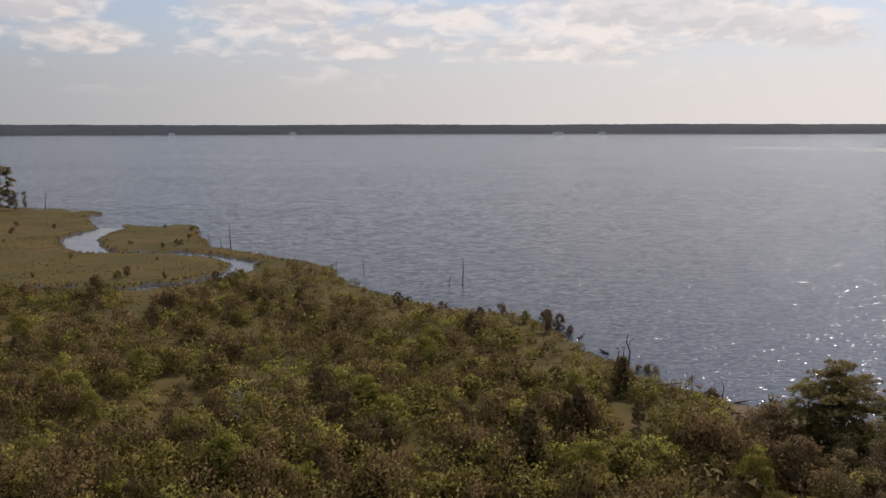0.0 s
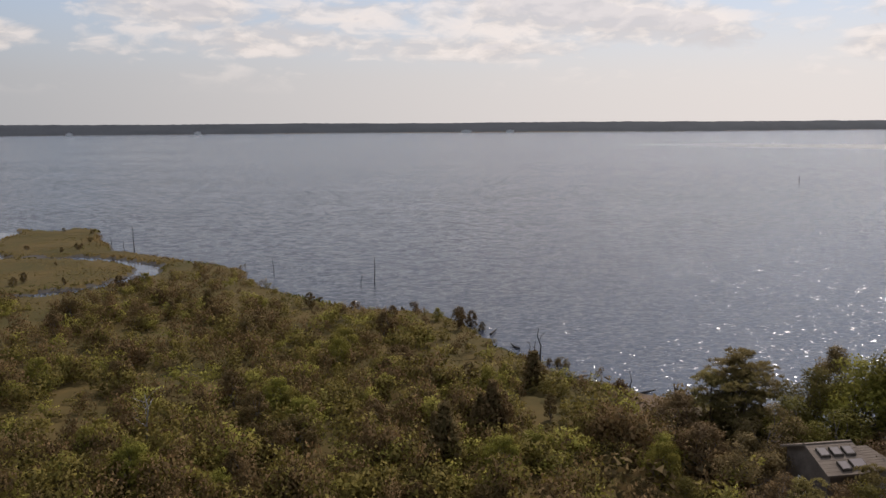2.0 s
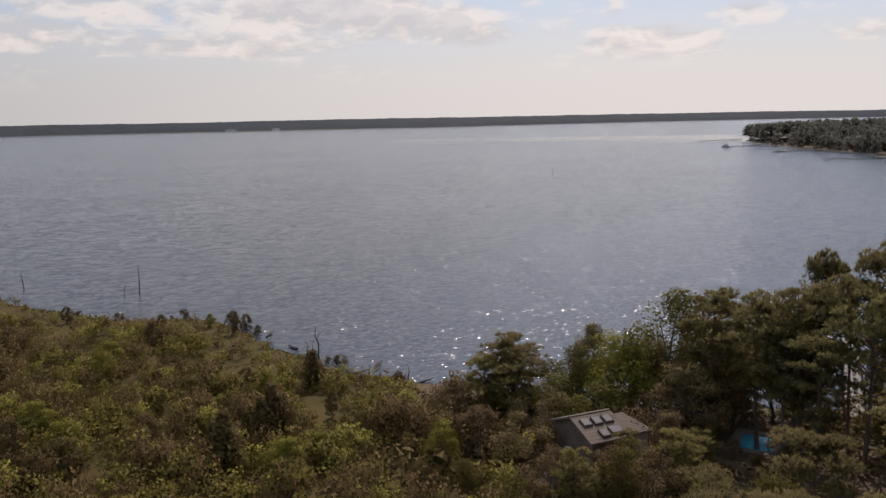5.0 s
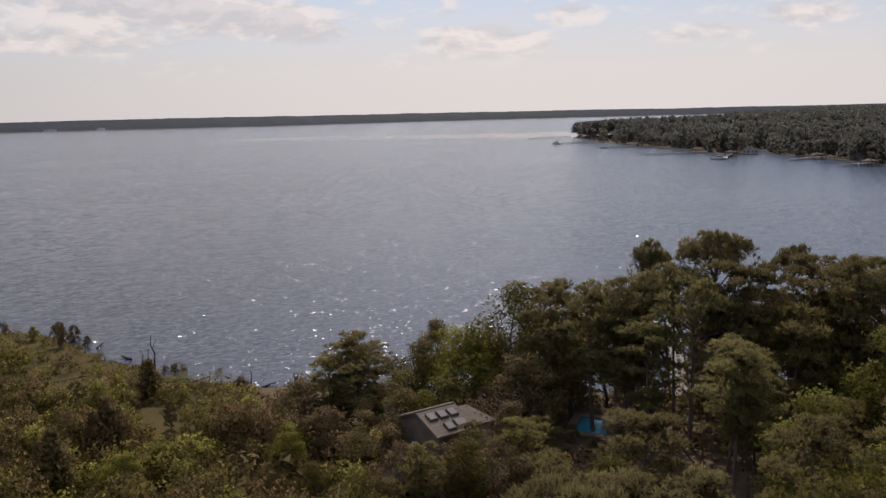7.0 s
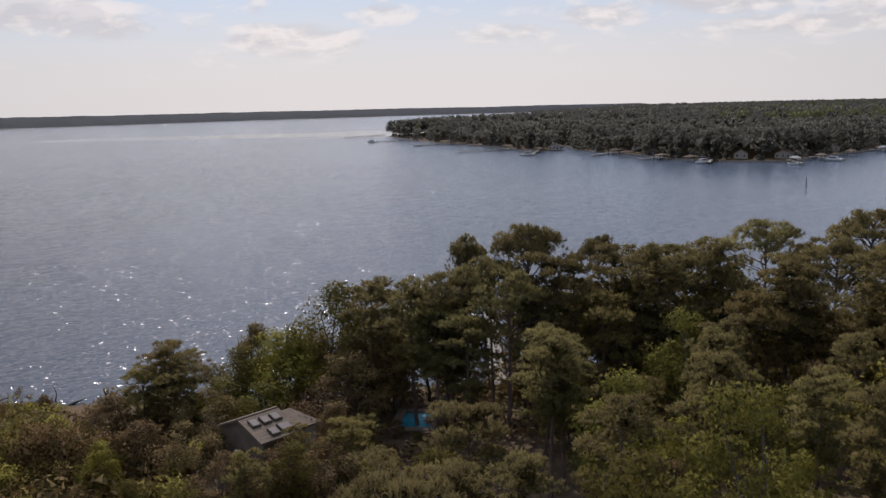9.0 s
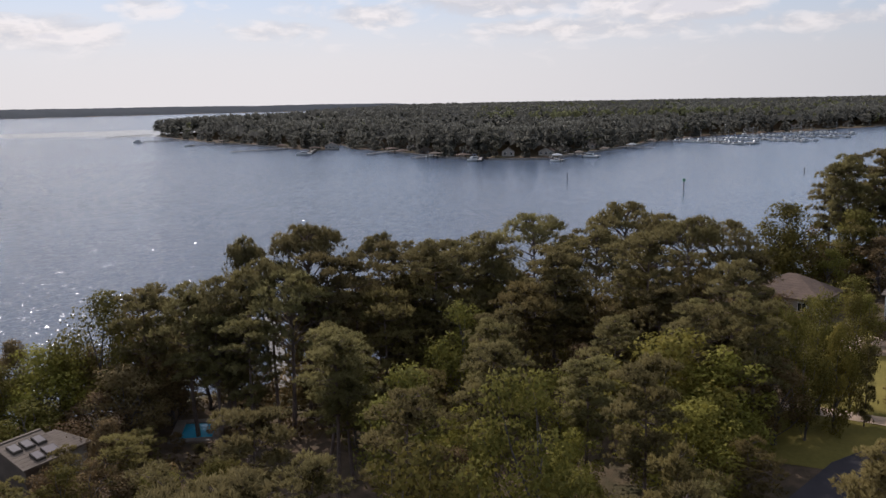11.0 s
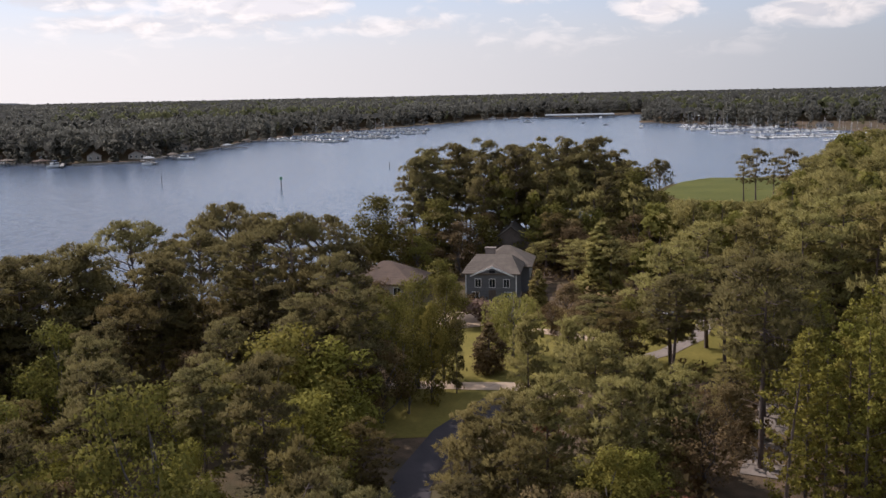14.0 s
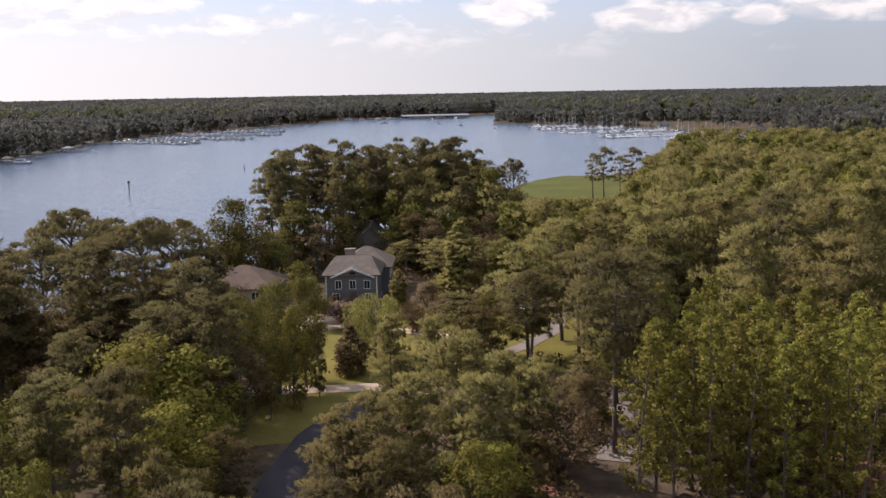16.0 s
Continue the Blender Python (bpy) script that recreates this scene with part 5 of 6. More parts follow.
def scrub_spots(n, seed):
    g = np.random.default_rng(seed)
    aa, rr = np.radians(g.uniform(-36, 30, n)), 56 + 174 * g.uniform(0, 1, n) ** 0.95
    x, y = rr * np.sin(aa), rr * np.cos(aa)
    edge = np.interp(x, [p[0] for p in SCRUB_EDGE] + [60], [p[1] for p in SCRUB_EDGE] + [206])
    gap = ripple(x, y, 0.11) + 0.6 * ripple(y, x, 0.27)
    glade = polygon_distance(x, y, [(2, 118), (20, 121), (21, 132), (10, 136), (1, 130)])
    ok = (land_distance(x, y) > 1.5) & (y < edge + 7 * gap) & ((glade < 0) | (g.uniform(size=n) < 0.8)) & free_of(x, y, CLEAR) & (x - 0.12 * y < 26)
    ok &= g.uniform(size=n) < 0.62 + 0.3 * gap
    return x[ok], y[ok], rr[ok], g


def scrub(name, mat, n, seed, h0, h1, clumps, leaves, size, label, low=0.6, high=0.95):
    x, y, r, g = scrub_spots(n, seed)
    out = []
    pick = g.integers(0, 4, len(x))
    for k in range(4):
        m = pick == k
        h = g.uniform(h0, h1, m.sum()) * (1.1 - 0.3 * smoothstep(90, 200, r[m])) * (0.5 + 0.5 * smoothstep(1, 14, land_distance(x[m], y[m])))
        w = h * g.uniform(low, high, m.sum())
        out.append(scatter(bush(seed * 10 + k, 1.0, 1.0, clumps, leaves, size), np.stack([x[m], y[m], land_height(x[m], y[m]), w, h, g.uniform(0, 6.28, m.sum())], 1)))
    tagged(triangles(name, np.concatenate(out), mat), label, "scrub", kind="stuff")


scrub("pale_scrub", "scrub_light", 900, 36, 1.3, 3.0, 9, 34, 0.10, "sunny yellow-green bushes in the scrub", 0.8, 1.3)
scrub("scrub_thicket", "scrub", 1700, 31, 1.6, 3.6, 9, 34, 0.10, "yellow-green wetland scrub thicket", 0.8, 1.25)
scrub("low_scrub", "scrub", 4200, 32, 0.4, 1.0, 5, 18, 0.20, "low olive scrub between the taller bushes", 1.1, 1.9)
scrub("dark_scrub", "scrub_dark", 1500, 33, 1.8, 4.4, 11, 32, 0.085, "brown-green wax myrtle bushes in the scrub")
x, y, r, g = scrub_spots(260, 35)
for k in range(len(x)):
    stand((MYRTLES + BAYS[:1])[k % 3], x[k], y[k], g.uniform(2.6, 4.8) * (1.0 if land_distance(x[k:k + 1], y[k:k + 1])[0] > 10 else 0.7), g.uniform(0.8, 1.3))


def marsh_grass():
    """Salt grass in a close, even sward, taller along the creek's banks."""
    g = np.random.default_rng(41)
    n = 150000
    aa, rr = np.radians(g.uniform(-34, 16, n)), 120 + 280 * g.uniform(0, 1, n) ** 0.9
    x, y = rr * np.sin(aa), rr * np.cos(aa)
    sd = land_distance(x, y)
    ok = (sd > 0.7) & (sd < 190)
    x, y, sd = x[ok], y[ok], sd[ok]
    clump = 0.75 + 0.35 * ripple(x, y, 0.16)
    w, h = g.uniform(0.12, 0.34, len(x)), g.uniform(0.12, 0.26, len(x)) * clump * (1.0 + 2.6 * smoothstep(0, 4, 4 - sd))
    t = g.uniform(0, 3.14, len(x))
    z = land_height(x, y) - 0.05
    a = np.stack([x - w * np.cos(t), y - w * np.sin(t), z], 1)
    b = np.stack([x + w * np.cos(t), y + w * np.sin(t), z], 1)
    c = np.stack([x + g.normal(size=len(x)) * 0.2, y + g.normal(size=len(x)) * 0.2, z + h], 1)
    tris = facing(np.stack([a, b, c], 1), g.normal(size=(len(x), 3)) * 0.25 + (0, 0, 1))
    tagged(triangles("marsh_grass", tris, "grass"), "yellow-brown salt marsh grass along the creek", "grass", kind="stuff")


marsh_grass()
for az, d, el in ((-26.3, 384, -2.5), (-26.9, 386, -2.2), (-27.6, 380, -2.6), (-28.4, 390, -2.3), (-29.6, 384, -2.4), (-25.5, 388, -3.9), (-26.0, 380, -4.0)):
    p = bearing(az, d)
    stand(random.choice(YOUNG_PINES), p.x, p.y, top_height(az, d, el), 0.6)
for az, d, el, wide in ((6.9, 148, -11.9, 0.8), (8.4, 142, -12.9, 0.9), (7.7, 146, -12.2, 1.1), (13.7, 121, -15.0, 1.2), (12.9, 122, -15.1, 0.8), (0.0, 158, -11.4, 1.2), (-2.3, 165, -11.1, 1.2), (3.1, 154, -11.9, 1.0),
                        (-21.9, 196, -9.1, 1.2), (-18.6, 158, -11.0, 1.6), (-13.9, 150, -11.6, 1.6), (-7.4, 140, -12.6, 1.5), (3.0, 118, -14.3, 1.4)):
    p = bearing(az, d)
    stand(random.choice(MYRTLES), p.x, p.y, top_height(az, d, el), wide)
for az, d, el, wide in ((11.7, 112, -14.8, 1.5), (9.4, 90, -17.0, 1.7), (5.9, 84, -18.8, 1.8), (13.0, 96, -17.4, 1.4)):
    p = bearing(az, d)
    stand(random.choice(MYRTLES), p.x, p.y, top_height(az, d, el), wide * 0.5)


g = np.random.default_rng(47)
for k in range(34):  # lone bushes on the open marsh
    az, d = g.uniform(-27, -12), g.uniform(190, 330)
    p = bearing(az, d)
    if land_distance(np.array([p.x]), np.array([p.y]))[0] > 2:
        stand(MYRTLES[k % 2], p.x, p.y, g.uniform(0.9, 2.4), g.uniform(0.9, 1.4))
for hx, hy in ((131.6, 12.3), (131.4, 10.6), (131.2, 6.2), (131.3, 4.4), (133.5, 2.6), (136.0, 1.4), (131.8, 14.0)):
    stand(HEDGES[0], hx, hy, g.uniform(1.4, 2.3), 1.3)


def snag_shape(seed, h, arms=5):
    g = np.random.default_rng(seed)
    lean = Vector((g.normal() * 0.04, g.normal() * 0.04, 1))
    pts = [lean * (h * k / 4) + Vector((g.normal() * 0.05 * k, g.normal() * 0.05 * k, -0.6 if k == 0 else 0)) for k in range(5)]
    r = 0.016 * h + 0.06
    wood = [tube(pts, [r * (1 - 0.7 * k / 4) for k in range(5)], 6)]
    for k in range(arms):
        at, w = pts[0].lerp(pts[-1], g.uniform(0.45, 0.95)), g.uniform(0, 6.28)
        tip = at + Vector((math.cos(w), math.sin(w), g.uniform(0.3, 1.1))) * h * g.uniform(0.12, 0.24)
        wood.append(limb(g, at, tip, r * 0.35))
        wood.append(limb(g, at.lerp(tip, 0.6), tip + Vector(g.normal(size=3)) * h * 0.08, r * 0.2))
    return join(wood)


SNAGS = [(-13.7, 249, 7.4, 0), (1.3, 186, 6.0, 1), (0.4, 186, 2.6, 1), (-5.2, 203, 3.8, 0), (-7.0, 211, 2.2, 0), (-11.9, 233, 2.0, 1), (-10.4, 226, 1.6, 1), (12.3, 122, 5.2, 1),
         (11.9, 123, 3.0, 2), (11.6, 124, 2.6, 3), (15.6, 112, 1.6, 0), (18.2, 111, 2.2, 1), (-13.6, 92, 6.0, 6), (-24.4, 392, 8.0, 2), (-15.0, 255, 3.4, 6), (-14.3, 251, 3.0, 6)]
for k, (az, d, h, arms) in enumerate(SNAGS):
    p = bearing(az, d)
    v, f = snag_shape(300 + k, h, arms)
    ob = mesh_object("dead_tree", v, f, "dead" if d < 100 else "drowned", None, True)
    ob.location = (p.x, p.y, max(height_at(p.x, p.y), -0.4))
    tagged(ob, "bare dead trunk at the water's edge" if arms < 5 else "bare branching dead tree in the scrub", "dead tree", "dead trees")

DRIFT = [(14.6, 114, 20, 5.0), (16.4, 112, 75, 3.6), (17.2, 111, 40, 2.6), (9.2, 140, 60, 3.0), (10.6, 131, 110, 2.6), (-12.6, 238, 70, 5.0), (-11.4, 230, 95, 4.0), (19.2, 110, 15, 3.0), (-9.4, 219, 80, 3.0)]
for k, (az, d, turn, n) in enumerate(DRIFT):
    p = bearing(az, d)
    v, f = tube([Vector((-n / 2, 0, 0)), Vector((0, 0.15, 0.08)), Vector((n / 2, 0, 0.25))], [0.2, 0.16, 0.07], 7)
    ob = mesh_object("driftwood_log", v, f, "drowned", None, True)
    ob.matrix_basis = pose(p.x, p.y, max(height_at(p.x, p.y), 0.0) + 0.08, 0, 0, turn)
    tagged(ob, "dark stranded log at the water's edge", "log", "driftwood")

for spare in [o for o in scene.objects if o.type == "EMPTY" and o.name in NATURAL and o.name not in USED]:
    for o in (*spare.children_recursive, spare):
        bpy.data.objects.remove(o)


# ---- buildings ----
def prism(ring, z0, z1):
    """A closed upright block over an outline."""
    bm = bmesh.new()
    low = [bm.verts.new((*p, z0)) for p in ring]
    high = [bm.verts.new((*p, z1)) for p in ring]
    bm.faces.new(low[::-1])
    bm.faces.new(high)
    for i in range(len(ring)):
        j = (i + 1) % len(ring)
        bm.faces.new((low[i], low[j], high[j], high[i]))
    return bm


def slab(bm, corners, thick):
    """A sloping slab under four corners."""
    top = [bm.verts.new(c) for c in corners]
    low = [bm.verts.new((c[0], c[1], c[2] - thick)) for c in corners]
    bm.faces.new(top)
    bm.faces.new(low[::-1])
    for i in range(4):
        j = (i + 1) % 4
        bm.faces.new((top[j], top[i], low[i], low[j]))
    return bm


def gable_walls(parent, w, d, eave, ridge, mat, at=(0, 0), label=""):
    """Walls of a block w by d whose ridge runs along y, with pointed gables at both ends."""
    bm = bmesh.new()
    ring = [(-w / 2, 0), (w / 2, 0), (w / 2, eave), (0, ridge), (-w / 2, eave)]
    front = [bm.verts.new((at[0] + x, at[1] - d / 2, z)) for x, z in ring]
    back = [bm.verts.new((at[0] + x, at[1] + d / 2, z)) for x, z in ring]
    bm.faces.new(front)
    bm.faces.new(back[::-1])
    for i in range(5):
        j = (i + 1) % 5
        bm.faces.new((front[j], front[i], back[i], back[j]))
    return part("wall", bm, mat, parent, label)


def gable_roof(parent, w, d, eave, ridge, mat, at=(0, 0), over=0.5, thick=0.18, label=""):
    """Two slopes with eaves, courses of shingles as low steps, and a ridge cap."""
    k = (ridge - eave) / (w / 2)
    for side in (-1, 1):
        bm = bmesh.new()
        n, run = 9, w / 2 + over
        line = []
        for i in range(n):
            line += [(run * i / n, ridge + 0.2 - k * run * i / n), (run * (i + 1) / n, ridge + 0.215 - k * run * (i + 1) / n)]
        line += [(run, line[-1][1] - thick), (0, line[0][1] - thick)]
        ends = [[bm.verts.new((at[0] + side * x, at[1] + e * (d / 2 + over), z)) for x, z in line] for e in (-1, 1)]
        m = len(line)
        for a in range(m):
            b = (a + 1) % m
            bm.faces.new((ends[0][a], ends[0][b], ends[1][b], ends[1][a]))
        bm.faces.new(ends[0][::-1])
        bm.faces.new(ends[1])
        bmesh.ops.recalc_face_normals(bm, faces=bm.faces[:])
        roof = part("roof_slope", bm, mat, parent, label)
    bm = bmesh.new()
    box(bm, (0.3, d + 2 * over, 0.12), (at[0], at[1], ridge + 0.14), 0.03)
    part("ridge_cap", bm, mat, parent)
    return roof


def house_window(parent, x, y, z, w, h, facing=0):
    """A framed window on a wall that faces -y (0) or +x (1) of the house; it stands a little proud."""
    m = pose(x, y, z, 0, 0, 90 if facing else 0)
    bm = bmesh.new()
    for sx in (-1, 1):
        box(bm, (0.07, 0.12, h + 0.14), (sx * (w / 2 + 0.035), 0, -0.07))
    for sz in (-0.07, h):
        box(bm, (w, 0.12, 0.07), (0, 0, sz))
    box(bm, (0.05, 0.08, h), (0, -0.01, 0))
    fr = part("window", bm, "white", parent, "white-framed window")
    fr.matrix_basis = m
    bm = bmesh.new()
    box(bm, (w, 0.04, h), (0, 0.0, 0))
    part("pane", bm, "pane", fr)
    return fr


def siding_boards(parent, w, y, z0, z1, mat, step=0.22):
    """Lapped boards across a wall that faces -y."""
    n = int((z1 - z0) / step)
    for i in range(n):
        bm = bmesh.new()
        box(bm, (w, 0.035, step * 0.94), (0, y - 0.017, z0 + i * step))
        part("board", bm, mat, parent)


def hip_roof(parent, w, d, eave, ridge, flat, mat, at=(0, 0), over=0.6, thick=0.2, m=None):
    """A hipped roof whose ridge of length flat runs along x: four stepped slopes of shingles."""
    hw, hd, hf = w / 2 + over, d / 2 + over, flat / 2
    corner = [(-hw, -hd), (hw, -hd), (hw, hd), (-hw, hd)]
    peak = [(-hf, 0), (hf, 0), (hf, 0), (-hf, 0)]
    for i in range(4):
        j = (i + 1) % 4
        bm = bmesh.new()
        n, rows = 10, []
        for k in range(n + 1):
            u = k / n
            a = Vector(corner[i]).lerp(Vector(peak[i]), u) + Vector(at)
            b = Vector(corner[j]).lerp(Vector(peak[j]), u) + Vector(at)
            z = eave + (ridge - eave) * u + 0.15
            if k:
                rows.append([bm.verts.new((*a, z - 0.018)), bm.verts.new((*b, z - 0.018))])
            rows.append([bm.verts.new((*a, z)), bm.verts.new((*b, z))])
        low = [bm.verts.new((v.co.x, v.co.y, v.co.z - thick)) for v in rows[0]]
        bm.faces.new((low[0], low[1], rows[0][1], rows[0][0]))
        for p, q in zip(rows, rows[1:]):
            bm.faces.new((p[0], p[1], q[1], q[0]))
        slope = part("roof_slope", bm, mat, parent)
        if m:
            slope.matrix_basis = m


def grey_house():
    """The blue-grey house: hipped roof with its eaves to the lane, a low front gable, chimney, rear block and side wing."""
    t = thing("grey_house", "blue-grey clapboard house with pale shingle roof and chimney", "house", m=pose(137.0, 8.1, height_at(137, 8), 0, 0, -93))
    part("wall", prism([(-3.95, -4), (3.95, -4), (3.95, 4.5), (-3.95, 4.5)], 0, 4.8), "siding", t)
    hip_roof(t, 7.9, 8.5, 4.8, 7.0, 5.6, "shingle", (0, 0.25))
    part("wall", prism([(-2.6, 4.5), (5.2, 4.5), (5.2, 13), (-2.6, 13)], 0, 4.3), "siding", t)
    hip_roof(t, 7.8, 8.5, 4.3, 7.0, 1.0, "shingle", (1.3, 8.75))
    gable_walls(t, 6.0, 0.7, 4.7, 5.9, "siding", (0.2, -4.0))
    for side in (-1, 1):
        bm = bmesh.new()
        slab(bm, [(0.2, -4.55, 6.06), (0.2, -1.9, 6.06), (0.2 + side * 3.4, -3.4, 4.68), (0.2 + side * 3.4, -4.55, 4.68)][::side], 0.16)
        part("gable_slope", bm, "shingle", t)
        bm = bmesh.new()
        slab(bm, [(0.2, -4.62, 6.04), (0.2, -4.56, 6.04), (0.2 + side * 3.4, -4.56, 4.66), (0.2 + side * 3.4, -4.62, 4.66)][::side], 0.24)
        part("barge_board", bm, "white", t)
    siding_boards(t, 7.8, -4.36, 0.4, 4.6, "siding")
    for x in (-2.0, 0.2, 2.4):
        house_window(t, x, -4.45, 2.8, 0.85, 1.25)
    for x in (-2.4, 2.6):
        house_window(t, x, -4.45, 0.7, 1.0, 1.3)
    bm = bmesh.new()
    box(bm, (0.9, 0.1, 0.45), (0.2, -4.38, 4.95), 0.02)
    part("attic_vent", bm, "pane", t, "dark louvred attic vent")
    bm = bmesh.new()
    box(bm, (1.1, 0.1, 2.1), (0.2, -4.43, 0.25))
    part("door", bm, "timber_wall", t, "brown front door")
    for x in (-1, 1):
        bm = bmesh.new()
        box(bm, (0.16, 0.1, 4.6), (x * 3.9, -4.43, 0.1))
        part("corner_board", bm, "white", t)
    house_window(t, 5.26, 7.0, 2.2, 1.0, 1.3, 1)
    house_window(t, 5.26, 10.5, 2.2, 1.0, 1.3, 1)
    bm = bmesh.new()
    box(bm, (1.6, 0.9, 1.9), (-0.9, 3.4, 5.6))
    ch = part("chimney", bm, "concrete", t, "short pale chimney")
    bm = bmesh.new()
    box(bm, (1.85, 1.15, 0.2), (-0.9, 3.4, 7.5), 0.04)
    part("cap", bm, "concrete", ch)
    bm = bmesh.new()
    box(bm, (8.2, 8.9, 0.5), (0, 0.2, -0.25))
    part("foundation", bm, "concrete", t)


grey_house()


def plain_house(name, label, x, y, turn, w, d, eave, ridge, wall, roof, windows=True):
    t = thing(name, label, "house", "houses", m=pose(x, y, max(height_at(x, y), 0.5) - 0.1, 0, 0, turn))
    gable_walls(t, w, d, eave, ridge, wall)
    gable_roof(t, w, d, eave, ridge, roof)
    if windows:
        n = max(2, int(w / 2.6))
        for i in range(n):
            house_window(t, (i - (n - 1) / 2) * w / n, -d / 2 - 0.06, 1.0, 1.1, 1.3)
    return t


brown = thing("brown_roof_house", "low house with a brown hipped shingle roof among trees", "house", "houses", m=pose(140, 25.8, height_at(140, 26), 0, 0, -100))
part("wall", prism([(-5.5, -4.5), (5.5, -4.5), (5.5, 4.5), (-5.5, 4.5)], 0, 2.7), "cream", brown)
hip_roof(brown, 11, 9, 2.7, 5.5, 1.5, "brown_shingle")
for wx in (-3.2, 0.0, 3.2):
    house_window(brown, wx, -4.56, 1.0, 1.2, 1.2)
plain_house("back_house", "dark gabled house in the shade of the pine grove", 166, 6.2, -92, 8.5, 8, 4.6, 7.8, "timber_wall", "dark_shingle")


def shore_cottage():
    """The cottage by the water: low bleached roof with raised skylights, and a hipped wing under a lower ridge."""
    x, y = 40.3, 68.9
    g = height_at(x, y)
    top, eave = 6.3 - g, 5.05 - g
    t = thing("cottage", "brown cottage with a sun-bleached roof carrying raised skylights", "house", m=pose(x, y, g, 0, 0, 94))
    gable_walls(t, 6.4, 3.6, eave, top, "timber_wall")
    gable_roof(t, 6.4, 3.6, eave, top, "tan_shingle", over=0.45)
    k = (top - eave) / 3.2
    for u, v, wide in ((0.75, 0.75, 0.9), (0.75, -0.45, 0.9), (0.75, -1.6, 0.9), (2.35, -0.2, 0.9), (2.2, -1.75, 1.3)):
        skylight = None
        # the curb's dark colour paints in the shade on its sides
        for name, mat, lift, rim, thick in (("skylight", "dark_shingle", 0.40, 0.0, 0.3), ("pane", "panel", 0.425, 0.07, 0.02)):
            p, q, l, r = u + rim, u + 0.95 - rim, v + rim, v + wide - rim
            bm = bmesh.new()
            slab(bm, [(-p, l, top + lift - k * p), (-p, r, top + lift - k * p), (-q, r, top + lift - k * q), (-q, l, top + lift - k * q)], thick)
            skylight = part(name, bm, mat, skylight or t, "raised skylight curb, coloured dark as if shaded" if skylight is None else "mauve skylight pane")
    bm = bmesh.new()
    box(bm, (4.6, 4.2, 4.75 - g), (0, -2.9, 0))
    part("wing_wall", bm, "cream", t, "pale boarded wall of the wing")
    hip_roof(t, 4.2, 4.6, 4.7 - g, 5.85 - g, 1.6, "tan_shingle", over=0.35, m=pose(0, -2.9, 0, 0, 0, 90))
    house_window(t, 0.0, 2.15, 1.2, 1.2, 1.2)


shore_cottage()


def swimming_pool():
    t = thing("swimming_pool", "small blue swimming pool with a pale surround", "pool", m=pose(58.7, 67.5, height_at(58.7, 67.5), 0, 0, 40))
    bm = bmesh.new()
    for sx, sy, w, d in ((0, 2.1, 6.4, 1.0), (0, -2.1, 6.4, 1.0), (2.7, 0, 1.0, 3.2), (-2.7, 0, 1.0, 3.2)):
        box(bm, (w, d, 0.35), (sx, sy, 0), 0.03)
    part("surround", bm, "concrete", t)
    bm = bmesh.new()
    box(bm, (4.4, 3.2, 0.22), (0, 0, 0.0))
    part("water", bm, "pool", t, "clear blue pool water")


swimming_pool()


# ---- things on the water ----
def hull_mesh(length, beam, free, sheer=0.3):
    """A boat's hull with a pointed bow, rounded bilge and flat transom; the bow points along +y."""
    verts, faces, n = [], [], 8
    for i in range(n + 1):
        u = i / n
        half = beam / 2 * (1 - max(0.0, (u - 0.35) / 0.65) ** 2.2) * (0.86 + 0.14 * min(1, u * 4))
        y, top = length * (u - 0.5), free + sheer * u * u
        for k, (a, z) in enumerate(((1.0, top), (0.93, top * 0.35), (0.55, -0.15), (0, -0.25), (-0.55, -0.15), (-0.93, top * 0.35), (-1.0, top))):
            verts.append(Vector((a * half, y, z)))
    for i in range(n):
        for k in range(6):
            faces.append((i * 7 + k, (i + 1) * 7 + k, (i + 1) * 7 + k + 1, i * 7 + k + 1))
        faces.append((i * 7, i * 7 + 6, (i + 1) * 7 + 6, (i + 1) * 7))
    faces.append(tuple(range(6, -1, -1)))
    return verts, faces


def sail_boat(cover):
    t = thing("sailboat", "white moored sailing yacht with bare mast", "boat", "marina yachts")
    mesh_object("hull", *hull_mesh(10, 3.1, 1.0), "boat_white", t, True)
    bm = bmesh.new()
    box(bm, (1.8, 4.2, 0.55), (0, 0.6, 1.05), 0.15)
    part("cabin", bm, "boat_white", t)
    bm = bmesh.new()
    box(bm, (1.84, 2.6, 0.16), (0, 0.7, 1.28))
    part("cabin_window", bm, "pane", t)
    mesh_object("mast", *tube([Vector((0, 1.2, 1.2)), Vector((0, 1.2, 7)), Vector((0, 1.2, 13.2))], [0.08, 0.07, 0.05], 6), "metal", t, True)
    mesh_object("boom", *tube([Vector((0, 1.2, 2.6)), Vector((0, -1, 2.6)), Vector((0, -3.0, 2.6))], [0.2, 0.24, 0.15], 6), cover, t, True, "rolled sail under its cover")
    for s in (-1, 1):
        mesh_object("shroud", *tube([Vector((s * 1.4, 1.0, 1.1)), Vector((0, 1.2, 12.4))], [0.025, 0.025], 4), "metal", t)
    return t


